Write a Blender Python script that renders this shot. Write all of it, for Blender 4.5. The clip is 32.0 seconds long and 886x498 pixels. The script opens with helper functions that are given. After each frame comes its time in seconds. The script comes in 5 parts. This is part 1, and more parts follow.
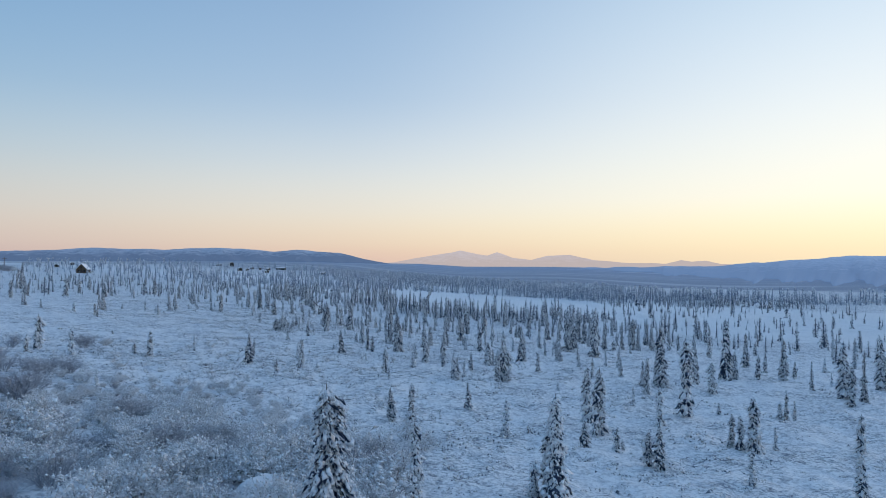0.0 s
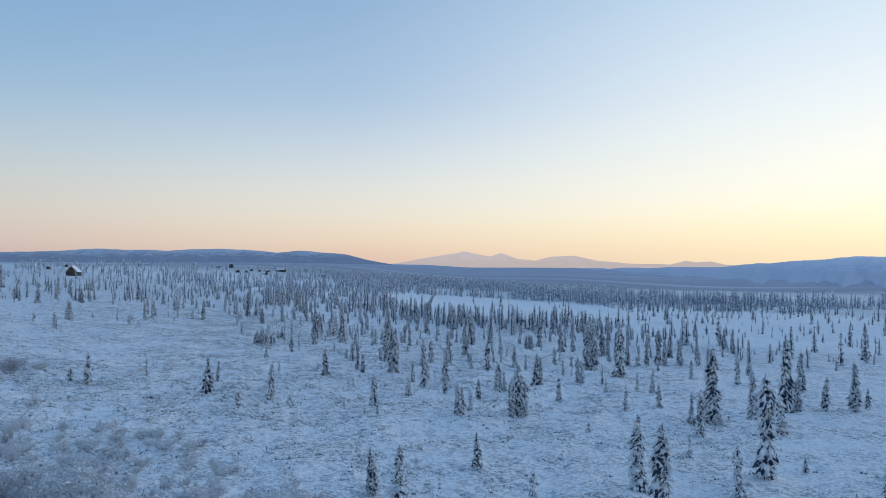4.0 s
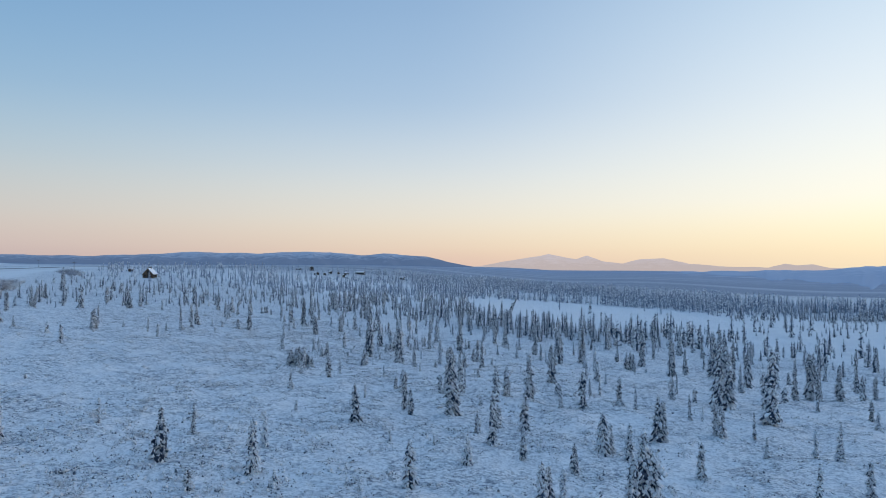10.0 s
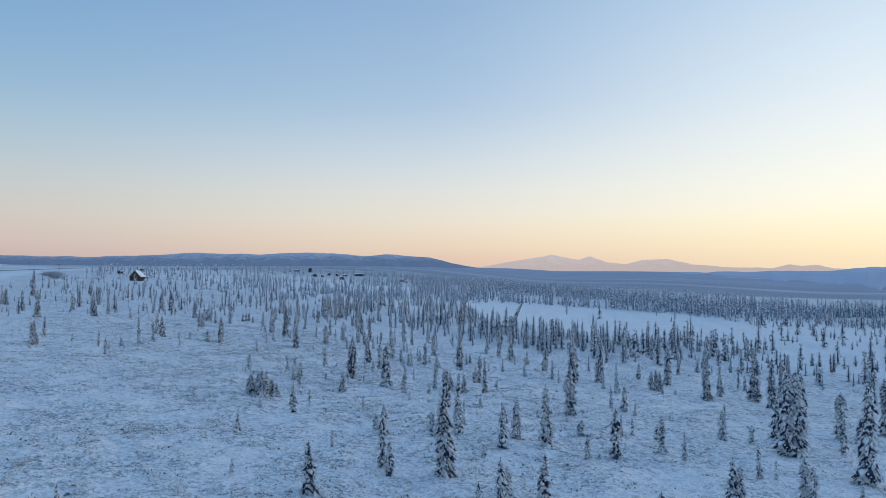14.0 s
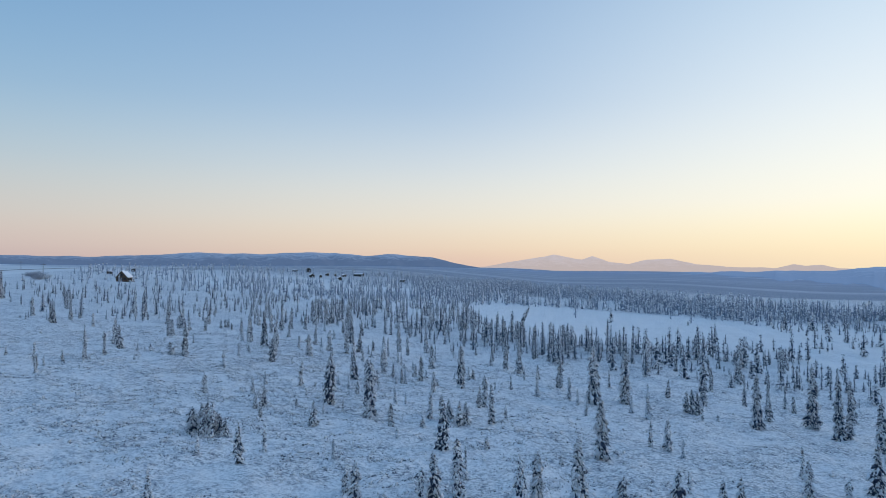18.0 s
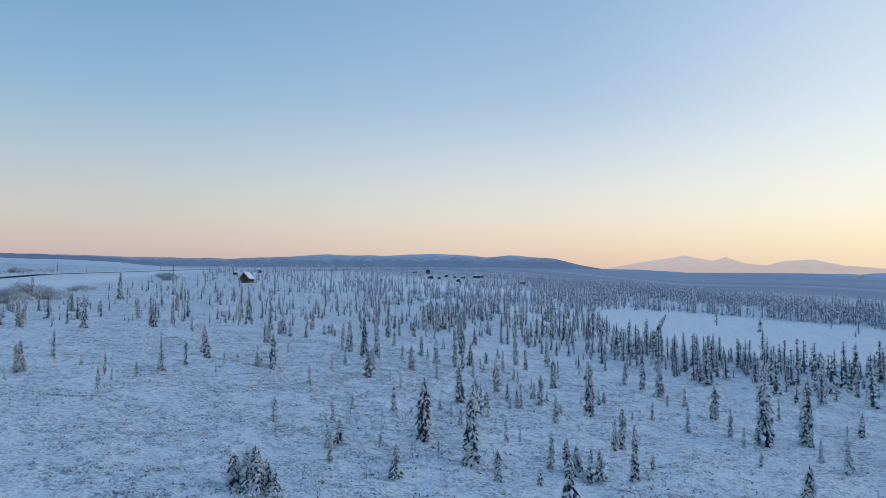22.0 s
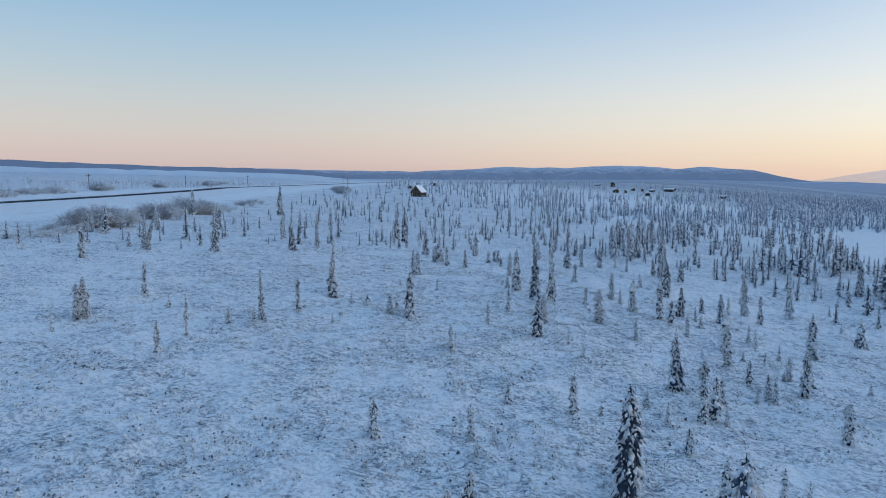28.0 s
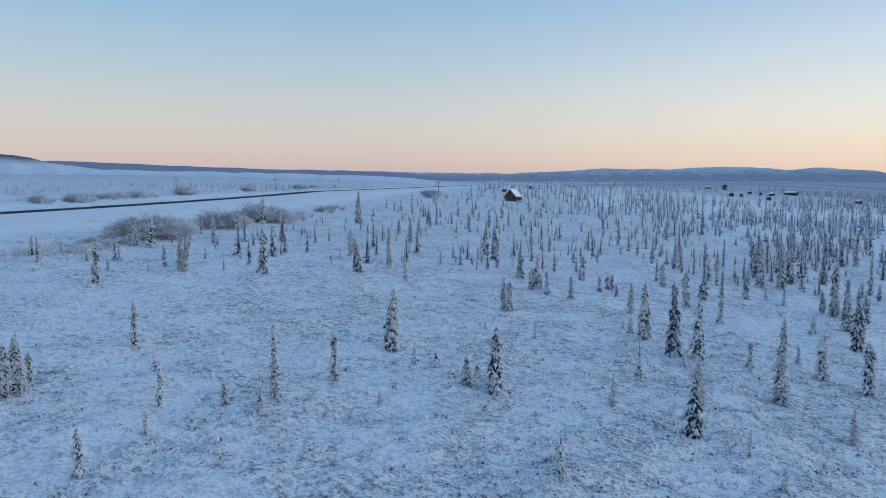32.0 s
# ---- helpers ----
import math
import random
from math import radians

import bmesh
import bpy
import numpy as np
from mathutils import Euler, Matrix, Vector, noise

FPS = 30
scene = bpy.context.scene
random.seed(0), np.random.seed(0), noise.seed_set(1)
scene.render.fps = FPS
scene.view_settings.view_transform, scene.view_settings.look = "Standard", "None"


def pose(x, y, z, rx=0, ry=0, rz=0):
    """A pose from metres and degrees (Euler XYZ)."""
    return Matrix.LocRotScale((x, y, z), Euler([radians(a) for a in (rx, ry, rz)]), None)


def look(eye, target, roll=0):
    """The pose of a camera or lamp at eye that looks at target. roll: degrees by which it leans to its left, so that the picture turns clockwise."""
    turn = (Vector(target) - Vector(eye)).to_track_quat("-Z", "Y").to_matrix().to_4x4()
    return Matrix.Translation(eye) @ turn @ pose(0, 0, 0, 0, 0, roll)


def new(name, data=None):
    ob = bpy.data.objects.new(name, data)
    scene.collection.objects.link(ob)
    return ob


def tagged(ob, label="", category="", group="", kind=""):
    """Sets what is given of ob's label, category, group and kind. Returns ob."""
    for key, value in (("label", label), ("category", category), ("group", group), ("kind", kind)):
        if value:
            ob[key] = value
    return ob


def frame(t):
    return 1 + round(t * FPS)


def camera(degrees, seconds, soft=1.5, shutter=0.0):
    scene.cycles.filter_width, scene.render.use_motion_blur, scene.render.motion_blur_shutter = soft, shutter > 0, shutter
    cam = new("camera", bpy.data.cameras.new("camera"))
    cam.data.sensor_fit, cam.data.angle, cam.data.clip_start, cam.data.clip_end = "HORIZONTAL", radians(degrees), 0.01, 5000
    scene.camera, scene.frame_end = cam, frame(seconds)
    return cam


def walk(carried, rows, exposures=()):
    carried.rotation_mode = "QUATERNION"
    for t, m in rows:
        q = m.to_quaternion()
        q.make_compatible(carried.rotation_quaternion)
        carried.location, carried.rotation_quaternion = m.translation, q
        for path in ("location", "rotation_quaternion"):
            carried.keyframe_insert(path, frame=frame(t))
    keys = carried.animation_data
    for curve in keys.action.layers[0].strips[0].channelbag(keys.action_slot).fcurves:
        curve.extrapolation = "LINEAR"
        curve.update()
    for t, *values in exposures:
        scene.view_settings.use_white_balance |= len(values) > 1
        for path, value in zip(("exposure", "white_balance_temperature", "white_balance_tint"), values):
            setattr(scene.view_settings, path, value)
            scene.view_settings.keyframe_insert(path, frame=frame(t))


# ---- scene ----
cam = camera(63.9, 32.0, soft=0.65)


def bearing(x, y, z, yaw, pitch, roll=0.0):
    """A camera at x, y, z that looks yaw degrees left of +y and pitch degrees up."""
    return pose(x, y, z, 90 + pitch, 0, yaw) @ pose(0, 0, 0, 0, 0, roll)


# ---- the flight ----
PATH = [
    (0.0, bearing(-0.00, 0.00, 12.00, 1.42, 1.08, 0.04)),
    (0.5, bearing(-0.08, 1.72, 12.11, 1.49, 1.14, 0.04)),
    (1.0, bearing(-0.15, 3.46, 12.22, 1.50, 1.13, 0.04)),
    (1.5, bearing(-0.18, 5.24, 12.33, 1.54, 1.14, 0.03)),
    (2.0, bearing(-0.20, 7.06, 12.43, 1.55, 1.11, 0.03)),
    (2.5, bearing(-0.20, 8.91, 12.52, 1.58, 1.12, 0.02)),
    (3.0, bearing(-0.20, 10.79, 12.60, 1.62, 1.12, 0.02)),
    (3.5, bearing(-0.20, 12.68, 12.66, 1.67, 1.13, 0.02)),
    (5.5, bearing(0.00, 20.55, 12.58, 1.90, 1.16, 0.02)),
    (6.0, bearing(0.02, 22.60, 12.55, 2.00, 1.17, 0.03)),
    (6.5, bearing(-0.00, 24.65, 12.53, 2.01, 1.21, 0.03)),
    (7.0, bearing(-0.04, 26.71, 12.52, 2.04, 1.22, 0.03)),
    (7.5, bearing(-0.09, 28.78, 12.51, 2.15, 1.24, 0.04)),
    (8.0, bearing(-0.15, 30.86, 12.51, 2.99, 1.24, 0.05)),
    (8.5, bearing(-0.23, 32.94, 12.52, 5.45, 1.26, 0.05)),
    (9.0, bearing(-0.31, 35.01, 12.52, 7.46, 1.28, 0.05)),
    (9.5, bearing(-0.33, 37.10, 12.52, 8.38, 1.32, 0.05)),
    (10.0, bearing(-0.38, 39.20, 12.53, 8.46, 1.36, 0.06)),
    (10.5, bearing(-0.49, 41.32, 12.56, 8.52, 1.40, 0.05)),
    (11.0, bearing(-0.66, 43.44, 12.62, 8.58, 1.43, 0.05)),
    (11.5, bearing(-0.85, 45.55, 12.69, 8.54, 1.44, 0.04)),
    (12.0, bearing(-1.07, 47.64, 12.78, 8.62, 1.49, 0.03)),
    (12.5, bearing(-1.30, 49.70, 12.88, 8.63, 1.47, 0.03)),
    (13.0, bearing(-1.52, 51.74, 12.97, 8.55, 1.42, 0.02)),
    (13.5, bearing(-1.75, 53.76, 13.04, 8.66, 1.46, 0.02)),
    (14.0, bearing(-1.97, 55.76, 13.11, 8.66, 1.42, 0.02)),
    (14.5, bearing(-2.21, 57.76, 13.17, 8.70, 1.40, 0.02)),
    (16.5, bearing(-3.20, 65.82, 13.30, 8.79, 1.42, 0.02)),
    (17.0, bearing(-3.43, 67.91, 13.31, 8.73, 1.41, 0.02)),
    (17.5, bearing(-3.66, 70.00, 13.32, 8.80, 1.39, 0.02)),
    (18.0, bearing(-3.92, 72.11, 13.33, 8.85, 1.40, 0.03)),
    (18.5, bearing(-4.21, 74.22, 13.34, 9.01, 1.42, 0.04)),
    (19.0, bearing(-4.53, 76.32, 13.34, 10.20, 1.42, 0.04)),
    (19.5, bearing(-4.86, 78.41, 13.34, 11.60, 1.41, 0.05)),
    (20.0, bearing(-5.21, 80.49, 13.33, 12.99, 1.43, 0.06)),
    (20.5, bearing(-5.57, 82.53, 13.33, 14.39, 1.44, 0.06)),
    (21.0, bearing(-5.93, 84.56, 13.33, 15.75, 1.50, 0.06)),
    (21.5, bearing(-6.30, 86.57, 13.33, 17.20, 1.51, 0.05)),
    (22.0, bearing(-6.66, 88.55, 13.34, 18.61, 1.51, 0.05)),
    (22.5, bearing(-7.04, 90.52, 13.34, 20.21, 1.52, 0.05)),
    (23.0, bearing(-7.47, 92.46, 13.34, 22.18, 1.60, 0.06)),
    (23.5, bearing(-8.00, 94.39, 13.33, 24.17, 1.62, 0.06)),
    (24.0, bearing(-8.63, 96.35, 13.31, 26.71, 1.64, 0.07)),
    (24.1, bearing(-8.78, 96.74, 13.31, 27.31, -1.10, 0.06)),
    (24.2, bearing(-8.92, 97.14, 13.30, 27.91, -2.75, 0.06)),
    (24.3, bearing(-9.06, 97.54, 13.30, 28.50, -3.30, 0.06)),
    (24.4, bearing(-9.21, 97.93, 13.30, 29.09, -3.75, 0.06)),
    (24.5, bearing(-9.35, 98.33, 13.29, 29.66, -4.27, 0.06)),
    (24.6, bearing(-9.51, 98.73, 13.29, 30.23, -4.70, 0.06)),
    (24.7, bearing(-9.67, 99.14, 13.29, 30.79, -5.12, 0.06)),
    (24.8, bearing(-9.83, 99.55, 13.29, 31.35, -5.42, 0.06)),
    (24.9, bearing(-9.99, 99.95, 13.28, 31.90, -5.63, 0.06)),
    (25.0, bearing(-10.15, 100.36, 13.28, 32.44, -5.74, 0.06)),
    (25.5, bearing(-11.00, 102.47, 13.29, 32.93, -5.67, 0.05)),
    (27.5, bearing(-16.04, 112.08, 13.46, 33.06, -5.57, -0.02)),
    (28.0, bearing(-17.53, 114.51, 13.51, 33.06, -5.53, -0.04)),
    (28.5, bearing(-19.06, 116.92, 13.55, 33.31, -5.52, -0.06)),
    (29.0, bearing(-20.62, 119.32, 13.60, 33.95, -5.46, -0.08)),
    (29.5, bearing(-22.20, 121.70, 13.66, 34.75, -5.42, -0.09)),
    (30.0, bearing(-23.79, 124.05, 13.73, 35.57, -5.40, -0.11)),
    (30.5, bearing(-25.38, 126.35, 13.80, 36.37, -5.35, -0.12)),
    (31.0, bearing(-26.99, 128.60, 13.88, 37.31, -5.33, -0.12)),
    (31.5, bearing(-28.62, 130.84, 13.98, 38.66, -5.33, -0.13)),
    (32.0, bearing(-30.27, 133.08, 14.09, 40.70, -5.36, -0.13)),
]
walk(cam, PATH, [(0.0, -0.06), (24.0, -0.05), (25.5, 0.03), (32.0, 0.02)])

# ---- sky, sun ----
SUN_AZ = radians(62)      # right of +y
SUN_DIR = Vector((math.sin(SUN_AZ), math.cos(SUN_AZ), 0))


class Nodes:
    """Small helper to wire node trees."""

    def __init__(self, tree):
        self.t = tree
        tree.nodes.clear()

    def add(self, kind, **kw):
        n = self.t.nodes.new(kind)
        for k, v in kw.items():
            setattr(n, k, v)
        return n

    def link(self, a, b):
        self.t.links.new(a, b)

    def put(self, socket, v):
        if isinstance(v, bpy.types.NodeSocket):
            self.t.links.new(v, socket)
        elif isinstance(v, tuple) and len(v) == 3 and socket.type == "RGBA":
            socket.default_value = (*v, 1)
        else:
            socket.default_value = v

    def math(self, op, a, b=0.0, clamp=False):
        n = self.add("ShaderNodeMath", operation=op, use_clamp=clamp)
        self.put(n.inputs[0], a)
        self.put(n.inputs[1], b)
        return n.outputs[0]

    def mix(self, f, a, b, blend="MIX"):
        n = self.add("ShaderNodeMix", data_type="RGBA", blend_type=blend)
        self.put(n.inputs[0], f)
        self.put(n.inputs[6], a)
        self.put(n.inputs[7], b)
        return n.outputs[2]

    def ramp(self, f, stops, style="EASE"):
        n = self.add("ShaderNodeValToRGB")
        n.color_ramp.interpolation = style
        e = n.color_ramp.elements
        while len(e) < len(stops):
            e.new(0.5)
        for s, (p, c) in zip(e, stops):
            s.position = p
            s.color = (*c, 1) if isinstance(c, tuple) else (c, c, c, 1)
        self.put(n.inputs[0], f)
        return n.outputs[0]

    def noise(self, vec, scale, detail=4.0, rough=0.55, dist=0.0):
        n = self.add("ShaderNodeTexNoise")
        self.link(vec, n.inputs["Vector"])
        n.inputs["Scale"].default_value = scale
        n.inputs["Detail"].default_value = detail
        n.inputs["Roughness"].default_value = rough
        n.inputs["Distortion"].default_value = dist
        return n.outputs["Fac"]


def build_sky():
    world = bpy.data.worlds.new("sky")
    world.use_nodes = True
    scene.world = world
    n = Nodes(world.node_tree)
    co = n.add("ShaderNodeTexCoord").outputs["Generated"]
    sep = n.add("ShaderNodeSeparateXYZ")
    n.link(co, sep.inputs[0])
    up = n.math("MULTIPLY", n.math("MAXIMUM", sep.outputs[2], 0.0), 2.0, True)     # 1 at 30 degrees
    flat = n.add("ShaderNodeVectorMath", operation="MULTIPLY")
    n.link(co, flat.inputs[0])
    flat.inputs[1].default_value = (1, 1, 0)
    unit = n.add("ShaderNodeVectorMath", operation="NORMALIZE")
    n.link(flat.outputs[0], unit.inputs[0])
    dot = n.add("ShaderNodeVectorMath", operation="DOT_PRODUCT")
    n.link(unit.outputs[0], dot.inputs[0])
    dot.inputs[1].default_value = SUN_DIR
    near = dot.outputs["Value"]

    def stops(*rows):
        return [(min(1.0, 2 * math.sin(radians(d))), c) for d, c in rows]
    away = n.ramp(up, stops((0, (0.50, 0.41, 0.43)), (1.5, (0.59, 0.49, 0.485)), (4, (0.59, 0.57, 0.55)), (8, (0.43, 0.55, 0.635)), (13, (0.265, 0.455, 0.66)), (20, (0.165, 0.35, 0.60)), (30, (0.125, 0.275, 0.525))), "B_SPLINE")
    mid = n.ramp(up, stops((0, (0.77, 0.55, 0.47)), (1.5, (0.82, 0.675, 0.515)), (4, (0.82, 0.78, 0.69)), (8, (0.65, 0.73, 0.80)), (13, (0.38, 0.535, 0.74)), (20, (0.31, 0.47, 0.69)), (30, (0.18, 0.335, 0.59))), "B_SPLINE")
    sunny = n.ramp(up, stops((0, (0.95, 0.81, 0.54)), (2.5, (0.98, 0.93, 0.67)), (5, (1.0, 0.985, 0.87)), (12, (0.86, 0.93, 0.98)), (20, (0.60, 0.76, 0.91)), (25, (0.38, 0.56, 0.80)), (30, (0.24, 0.42, 0.72))), "B_SPLINE")
    f1 = n.add("ShaderNodeMapRange", interpolation_type="SMOOTHSTEP")
    f1.inputs[1].default_value, f1.inputs[2].default_value = -0.42, 0.52
    n.link(near, f1.inputs[0])
    f2 = n.add("ShaderNodeMapRange", interpolation_type="SMOOTHSTEP")
    f2.inputs[1].default_value, f2.inputs[2].default_value = 0.28, 0.96
    n.link(near, f2.inputs[0])
    col = n.mix(f2.outputs[0], n.mix(f1.outputs[0], away, mid), sunny)
    sky = n.add("ShaderNodeTexSky", sky_type="NISHITA", sun_disc=False)
    sky.sun_elevation, sky.sun_rotation = radians(1.0), SUN_AZ
    bg1 = n.add("ShaderNodeBackground")
    n.link(col, bg1.inputs[0])
    bg1.inputs[1].default_value = 1.0
    bg2 = n.add("ShaderNodeBackground")
    n.link(sky.outputs[0], bg2.inputs[0])
    bg2.inputs[1].default_value = 0.05
    both = n.add("ShaderNodeAddShader")
    n.link(bg1.outputs[0], both.inputs[0])
    n.link(bg2.outputs[0], both.inputs[1])
    n.link(both.outputs[0], n.add("ShaderNodeOutputWorld").inputs[0])


build_sky()
sun = new("sun", bpy.data.lights.new("sun", "SUN"))
sun.data.energy, sun.data.angle, sun.data.color = 0.30, radians(25), (1.0, 0.90, 0.80)
sun.matrix_world = look((0, 0, 0), (-math.sin(SUN_AZ), -math.cos(SUN_AZ), -0.16))


# ---- materials ----
def material(name, colour, rough=0.6, grain=None, vary=None, bump=None, emit=None, spec=0.3):
    """colour; grain: (scale, other colour, low, high) mixed in by noise; vary: a second, larger one; bump: (scale, metres)."""
    m = bpy.data.materials.new(name)
    m.use_nodes = True
    n = Nodes(m.node_tree)
    co = n.add("ShaderNodeTexCoord").outputs["Object"]
    col = colour
    for g in (grain, vary):
        if g:
            s, other, lo, hi = g
            col = n.mix(n.ramp(n.noise(co, s), [(lo, 0.0), (hi, 1.0)]), col, other)
    rnd = n.add("ShaderNodeObjectInfo").outputs["Random"]
    b = n.add("ShaderNodeBsdfPrincipled")
    shade = n.math("ADD", n.math("MULTIPLY", rnd, 0.24), 0.88)
    hsv = n.add("ShaderNodeHueSaturation")
    n.put(hsv.inputs["Color"], col)
    n.link(shade, hsv.inputs["Value"])
    n.link(hsv.outputs[0], b.inputs["Base Color"])
    b.inputs["Roughness"].default_value = rough
    b.inputs["Specular IOR Level"].default_value = spec
    if bump:
        bn = n.add("ShaderNodeBump")
        bn.inputs["Strength"].default_value = 0.7
        bn.inputs["Distance"].default_value = bump[1]
        n.link(n.noise(co, bump[0], 5), bn.inputs["Height"])
        n.link(bn.outputs[0], b.inputs["Normal"])
    if emit:
        n.put(b.inputs["Emission Color"], emit)
        b.inputs["Emission Strength"].default_value = 1.0
    n.link(b.outputs[0], n.add("ShaderNodeOutputMaterial").inputs[0])
    return m


def ground_material():
    m = bpy.data.materials.new("tundra_snow")
    m.use_nodes = True
    n = Nodes(m.node_tree)
    co = n.add("ShaderNodeTexCoord").outputs["Object"]
    sep = n.add("ShaderNodeSeparateXYZ")
    n.link(co, sep.inputs[0])
    # patches where twigs and sedge stand through the snow
    patch = n.ramp(n.noise(co, 0.16, 4, 0.62), [(0.36, 0.0), (0.64, 1.0)])
    fine = n.ramp(n.noise(co, 1.35, 5, 0.66), [(0.47, 0.0), (0.62, 1.0)])
    tiny = n.ramp(n.noise(co, 4.2, 4, 0.66), [(0.495, 0.0), (0.565, 1.0)])
    # more brush on the floor of the spruce stand
    stand = n.add("ShaderNodeMapRange")
    stand.inputs[1].default_value, stand.inputs[2].default_value, stand.inputs[4].default_value = -35, 5, 0.16
    n.link(sep.outputs[0], stand.inputs[0])
    deep = n.add("ShaderNodeMapRange")
    deep.inputs[1].default_value, deep.inputs[2].default_value = 110, 160
    n.link(sep.outputs[1], deep.inputs[0])
    patch = n.math("ADD", patch, n.math("MULTIPLY", stand.outputs[0], deep.outputs[0]))
    veg = n.math("MULTIPLY", n.math("ADD", n.math("MULTIPLY", fine, 0.60), n.math("MULTIPLY", tiny, 0.70)), n.math("ADD", n.math("MULTIPLY", patch, 0.50), 0.36), True)

    def band(point, normal, inner, outer):
        """1 within inner metres of a line in the plan, 0 beyond outer."""
        d = n.math("ABSOLUTE", n.math("ADD", n.math("ADD", n.math("MULTIPLY", sep.outputs[0], normal[0]), n.math("MULTIPLY", sep.outputs[1], normal[1])), -point[0] * normal[0] - point[1] * normal[1]))
        k = n.add("ShaderNodeMapRange")
        k.inputs[1].default_value, k.inputs[2].default_value, k.inputs[3].default_value, k.inputs[4].default_value = inner, outer, 1.0, 0.0
        n.link(n.math("ADD", d, n.math("MULTIPLY", n.noise(co, 0.09, 3), 12.0)), k.inputs[0])
        return k.outputs[0]
    veg = n.math("MULTIPLY", veg, n.math("SUBTRACT", 1.0, n.math("MULTIPLY", band((-196, 187), (0.879, 0.476), 33, 40), 0.93)))
    veg = n.math("MULTIPLY", veg, n.math("SUBTRACT", 1.0, n.math("MULTIPLY", band((22, 314), (0.64, 0.77), 60, 74), 0.85)))
    white = n.mix(n.noise(co, 0.25, 3), (0.84, 0.85, 0.88), (0.93, 0.93, 0.93))
    col = n.mix(n.math("MULTIPLY", veg, 0.86), white, (0.105, 0.135, 0.190))
    # distant woods in the valley, their colour blued for haze: from 520 m on
    r = n.add("ShaderNodeVectorMath", operation="LENGTH")
    n.link(co, r.inputs[0])
    strip = n.add("ShaderNodeVectorMath", operation="MULTIPLY")
    n.link(co, strip.inputs[0])
    strip.inputs[1].default_value = (0.16, 1.0, 1.0)
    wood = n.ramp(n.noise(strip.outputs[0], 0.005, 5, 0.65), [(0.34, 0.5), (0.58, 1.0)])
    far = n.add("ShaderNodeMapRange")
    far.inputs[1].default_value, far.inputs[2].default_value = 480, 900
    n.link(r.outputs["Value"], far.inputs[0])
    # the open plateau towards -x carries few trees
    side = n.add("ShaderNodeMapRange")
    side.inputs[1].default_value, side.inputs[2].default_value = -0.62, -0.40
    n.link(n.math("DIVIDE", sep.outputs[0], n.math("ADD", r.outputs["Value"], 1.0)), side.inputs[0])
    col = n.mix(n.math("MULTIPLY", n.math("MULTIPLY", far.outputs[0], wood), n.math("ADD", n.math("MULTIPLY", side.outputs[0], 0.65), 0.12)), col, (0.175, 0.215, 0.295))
    # aerial haze painted into the ground colour: paler blue out to 3600 m
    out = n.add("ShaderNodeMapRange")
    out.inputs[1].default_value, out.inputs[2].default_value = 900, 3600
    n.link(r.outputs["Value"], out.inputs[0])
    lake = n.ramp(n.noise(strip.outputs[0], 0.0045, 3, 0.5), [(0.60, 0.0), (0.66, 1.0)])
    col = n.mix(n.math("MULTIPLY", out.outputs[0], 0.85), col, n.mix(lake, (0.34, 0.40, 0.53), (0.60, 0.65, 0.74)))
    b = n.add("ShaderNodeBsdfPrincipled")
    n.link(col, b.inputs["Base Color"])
    b.inputs["Roughness"].default_value = 0.75
    b.inputs["Specular IOR Level"].default_value = 0.2
    bn = n.add("ShaderNodeBump")
    bn.inputs["Strength"].default_value = 0.9
    bn.inputs["Distance"].default_value = 0.20
    n.link(n.math("ADD", n.math("MULTIPLY", n.noise(co, 1.7, 4, 0.62), n.math("ADD", n.math("MULTIPLY", patch, 1.4), 0.4)), n.math("MULTIPLY", n.noise(co, 0.35, 3), 1.5)), bn.inputs["Height"])
    n.link(bn.outputs[0], b.inputs["Normal"])
    n.link(b.outputs[0], n.add("ShaderNodeOutputMaterial").inputs[0])
    return m


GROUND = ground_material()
SNOW = material("tree_snow", (0.86, 0.90, 0.95), 0.7, (6.0, (0.92, 0.94, 0.97), 0.4, 0.6), None, (9.0, 0.05))
SMOOTH_SNOW = material("drifted_snow", (0.92, 0.92, 0.94), 0.75, (0.8, (0.85, 0.86, 0.88), 0.45, 0.7), None, (1.5, 0.08))
NEEDLES = material("spruce_needles", (0.026, 0.041, 0.074), 0.8, (5.0, (0.088, 0.122, 0.182), 0.42, 0.66))
RIMED = material("rimed_needles", (0.34, 0.40, 0.49), 0.85, (7.0, (0.055, 0.075, 0.115), 0.44, 0.62))
BARK = material("spruce_bark", (0.085, 0.065, 0.052), 0.9, (14.0, (0.20, 0.18, 0.16), 0.5, 0.65), None, (20.0, 0.02))
FROST_TWIG = material("frosted_twigs", (0.86, 0.87, 0.89), 0.85, (5.0, (0.60, 0.61, 0.63), 0.50, 0.72))
TWIG = material("bare_twigs", (0.12, 0.095, 0.085), 0.9, (4.0, (0.30, 0.28, 0.27), 0.45, 0.7))
ASPHALT = material("road_asphalt", (0.040, 0.042, 0.047), 0.9, (1.2, (0.075, 0.078, 0.085), 0.5, 0.72), (0.15, (0.060, 0.062, 0.068), 0.4, 0.7), (8.0, 0.01), spec=0.08)
LOGS = material("weathered_logs", (0.16, 0.105, 0.065), 0.8, (3.0, (0.07, 0.05, 0.036), 0.4, 0.65), None, (10.0, 0.02))
PLANK = material("dark_planks", (0.052, 0.048, 0.046), 0.85, (4.0, (0.10, 0.092, 0.088), 0.45, 0.65))
STEEL = material("stove_pipe_steel", (0.25, 0.25, 0.26), 0.45, (8.0, (0.12, 0.11, 0.11), 0.5, 0.7), spec=0.5)
PANE = material("window_glass", (0.03, 0.035, 0.045), 0.12, spec=0.6)
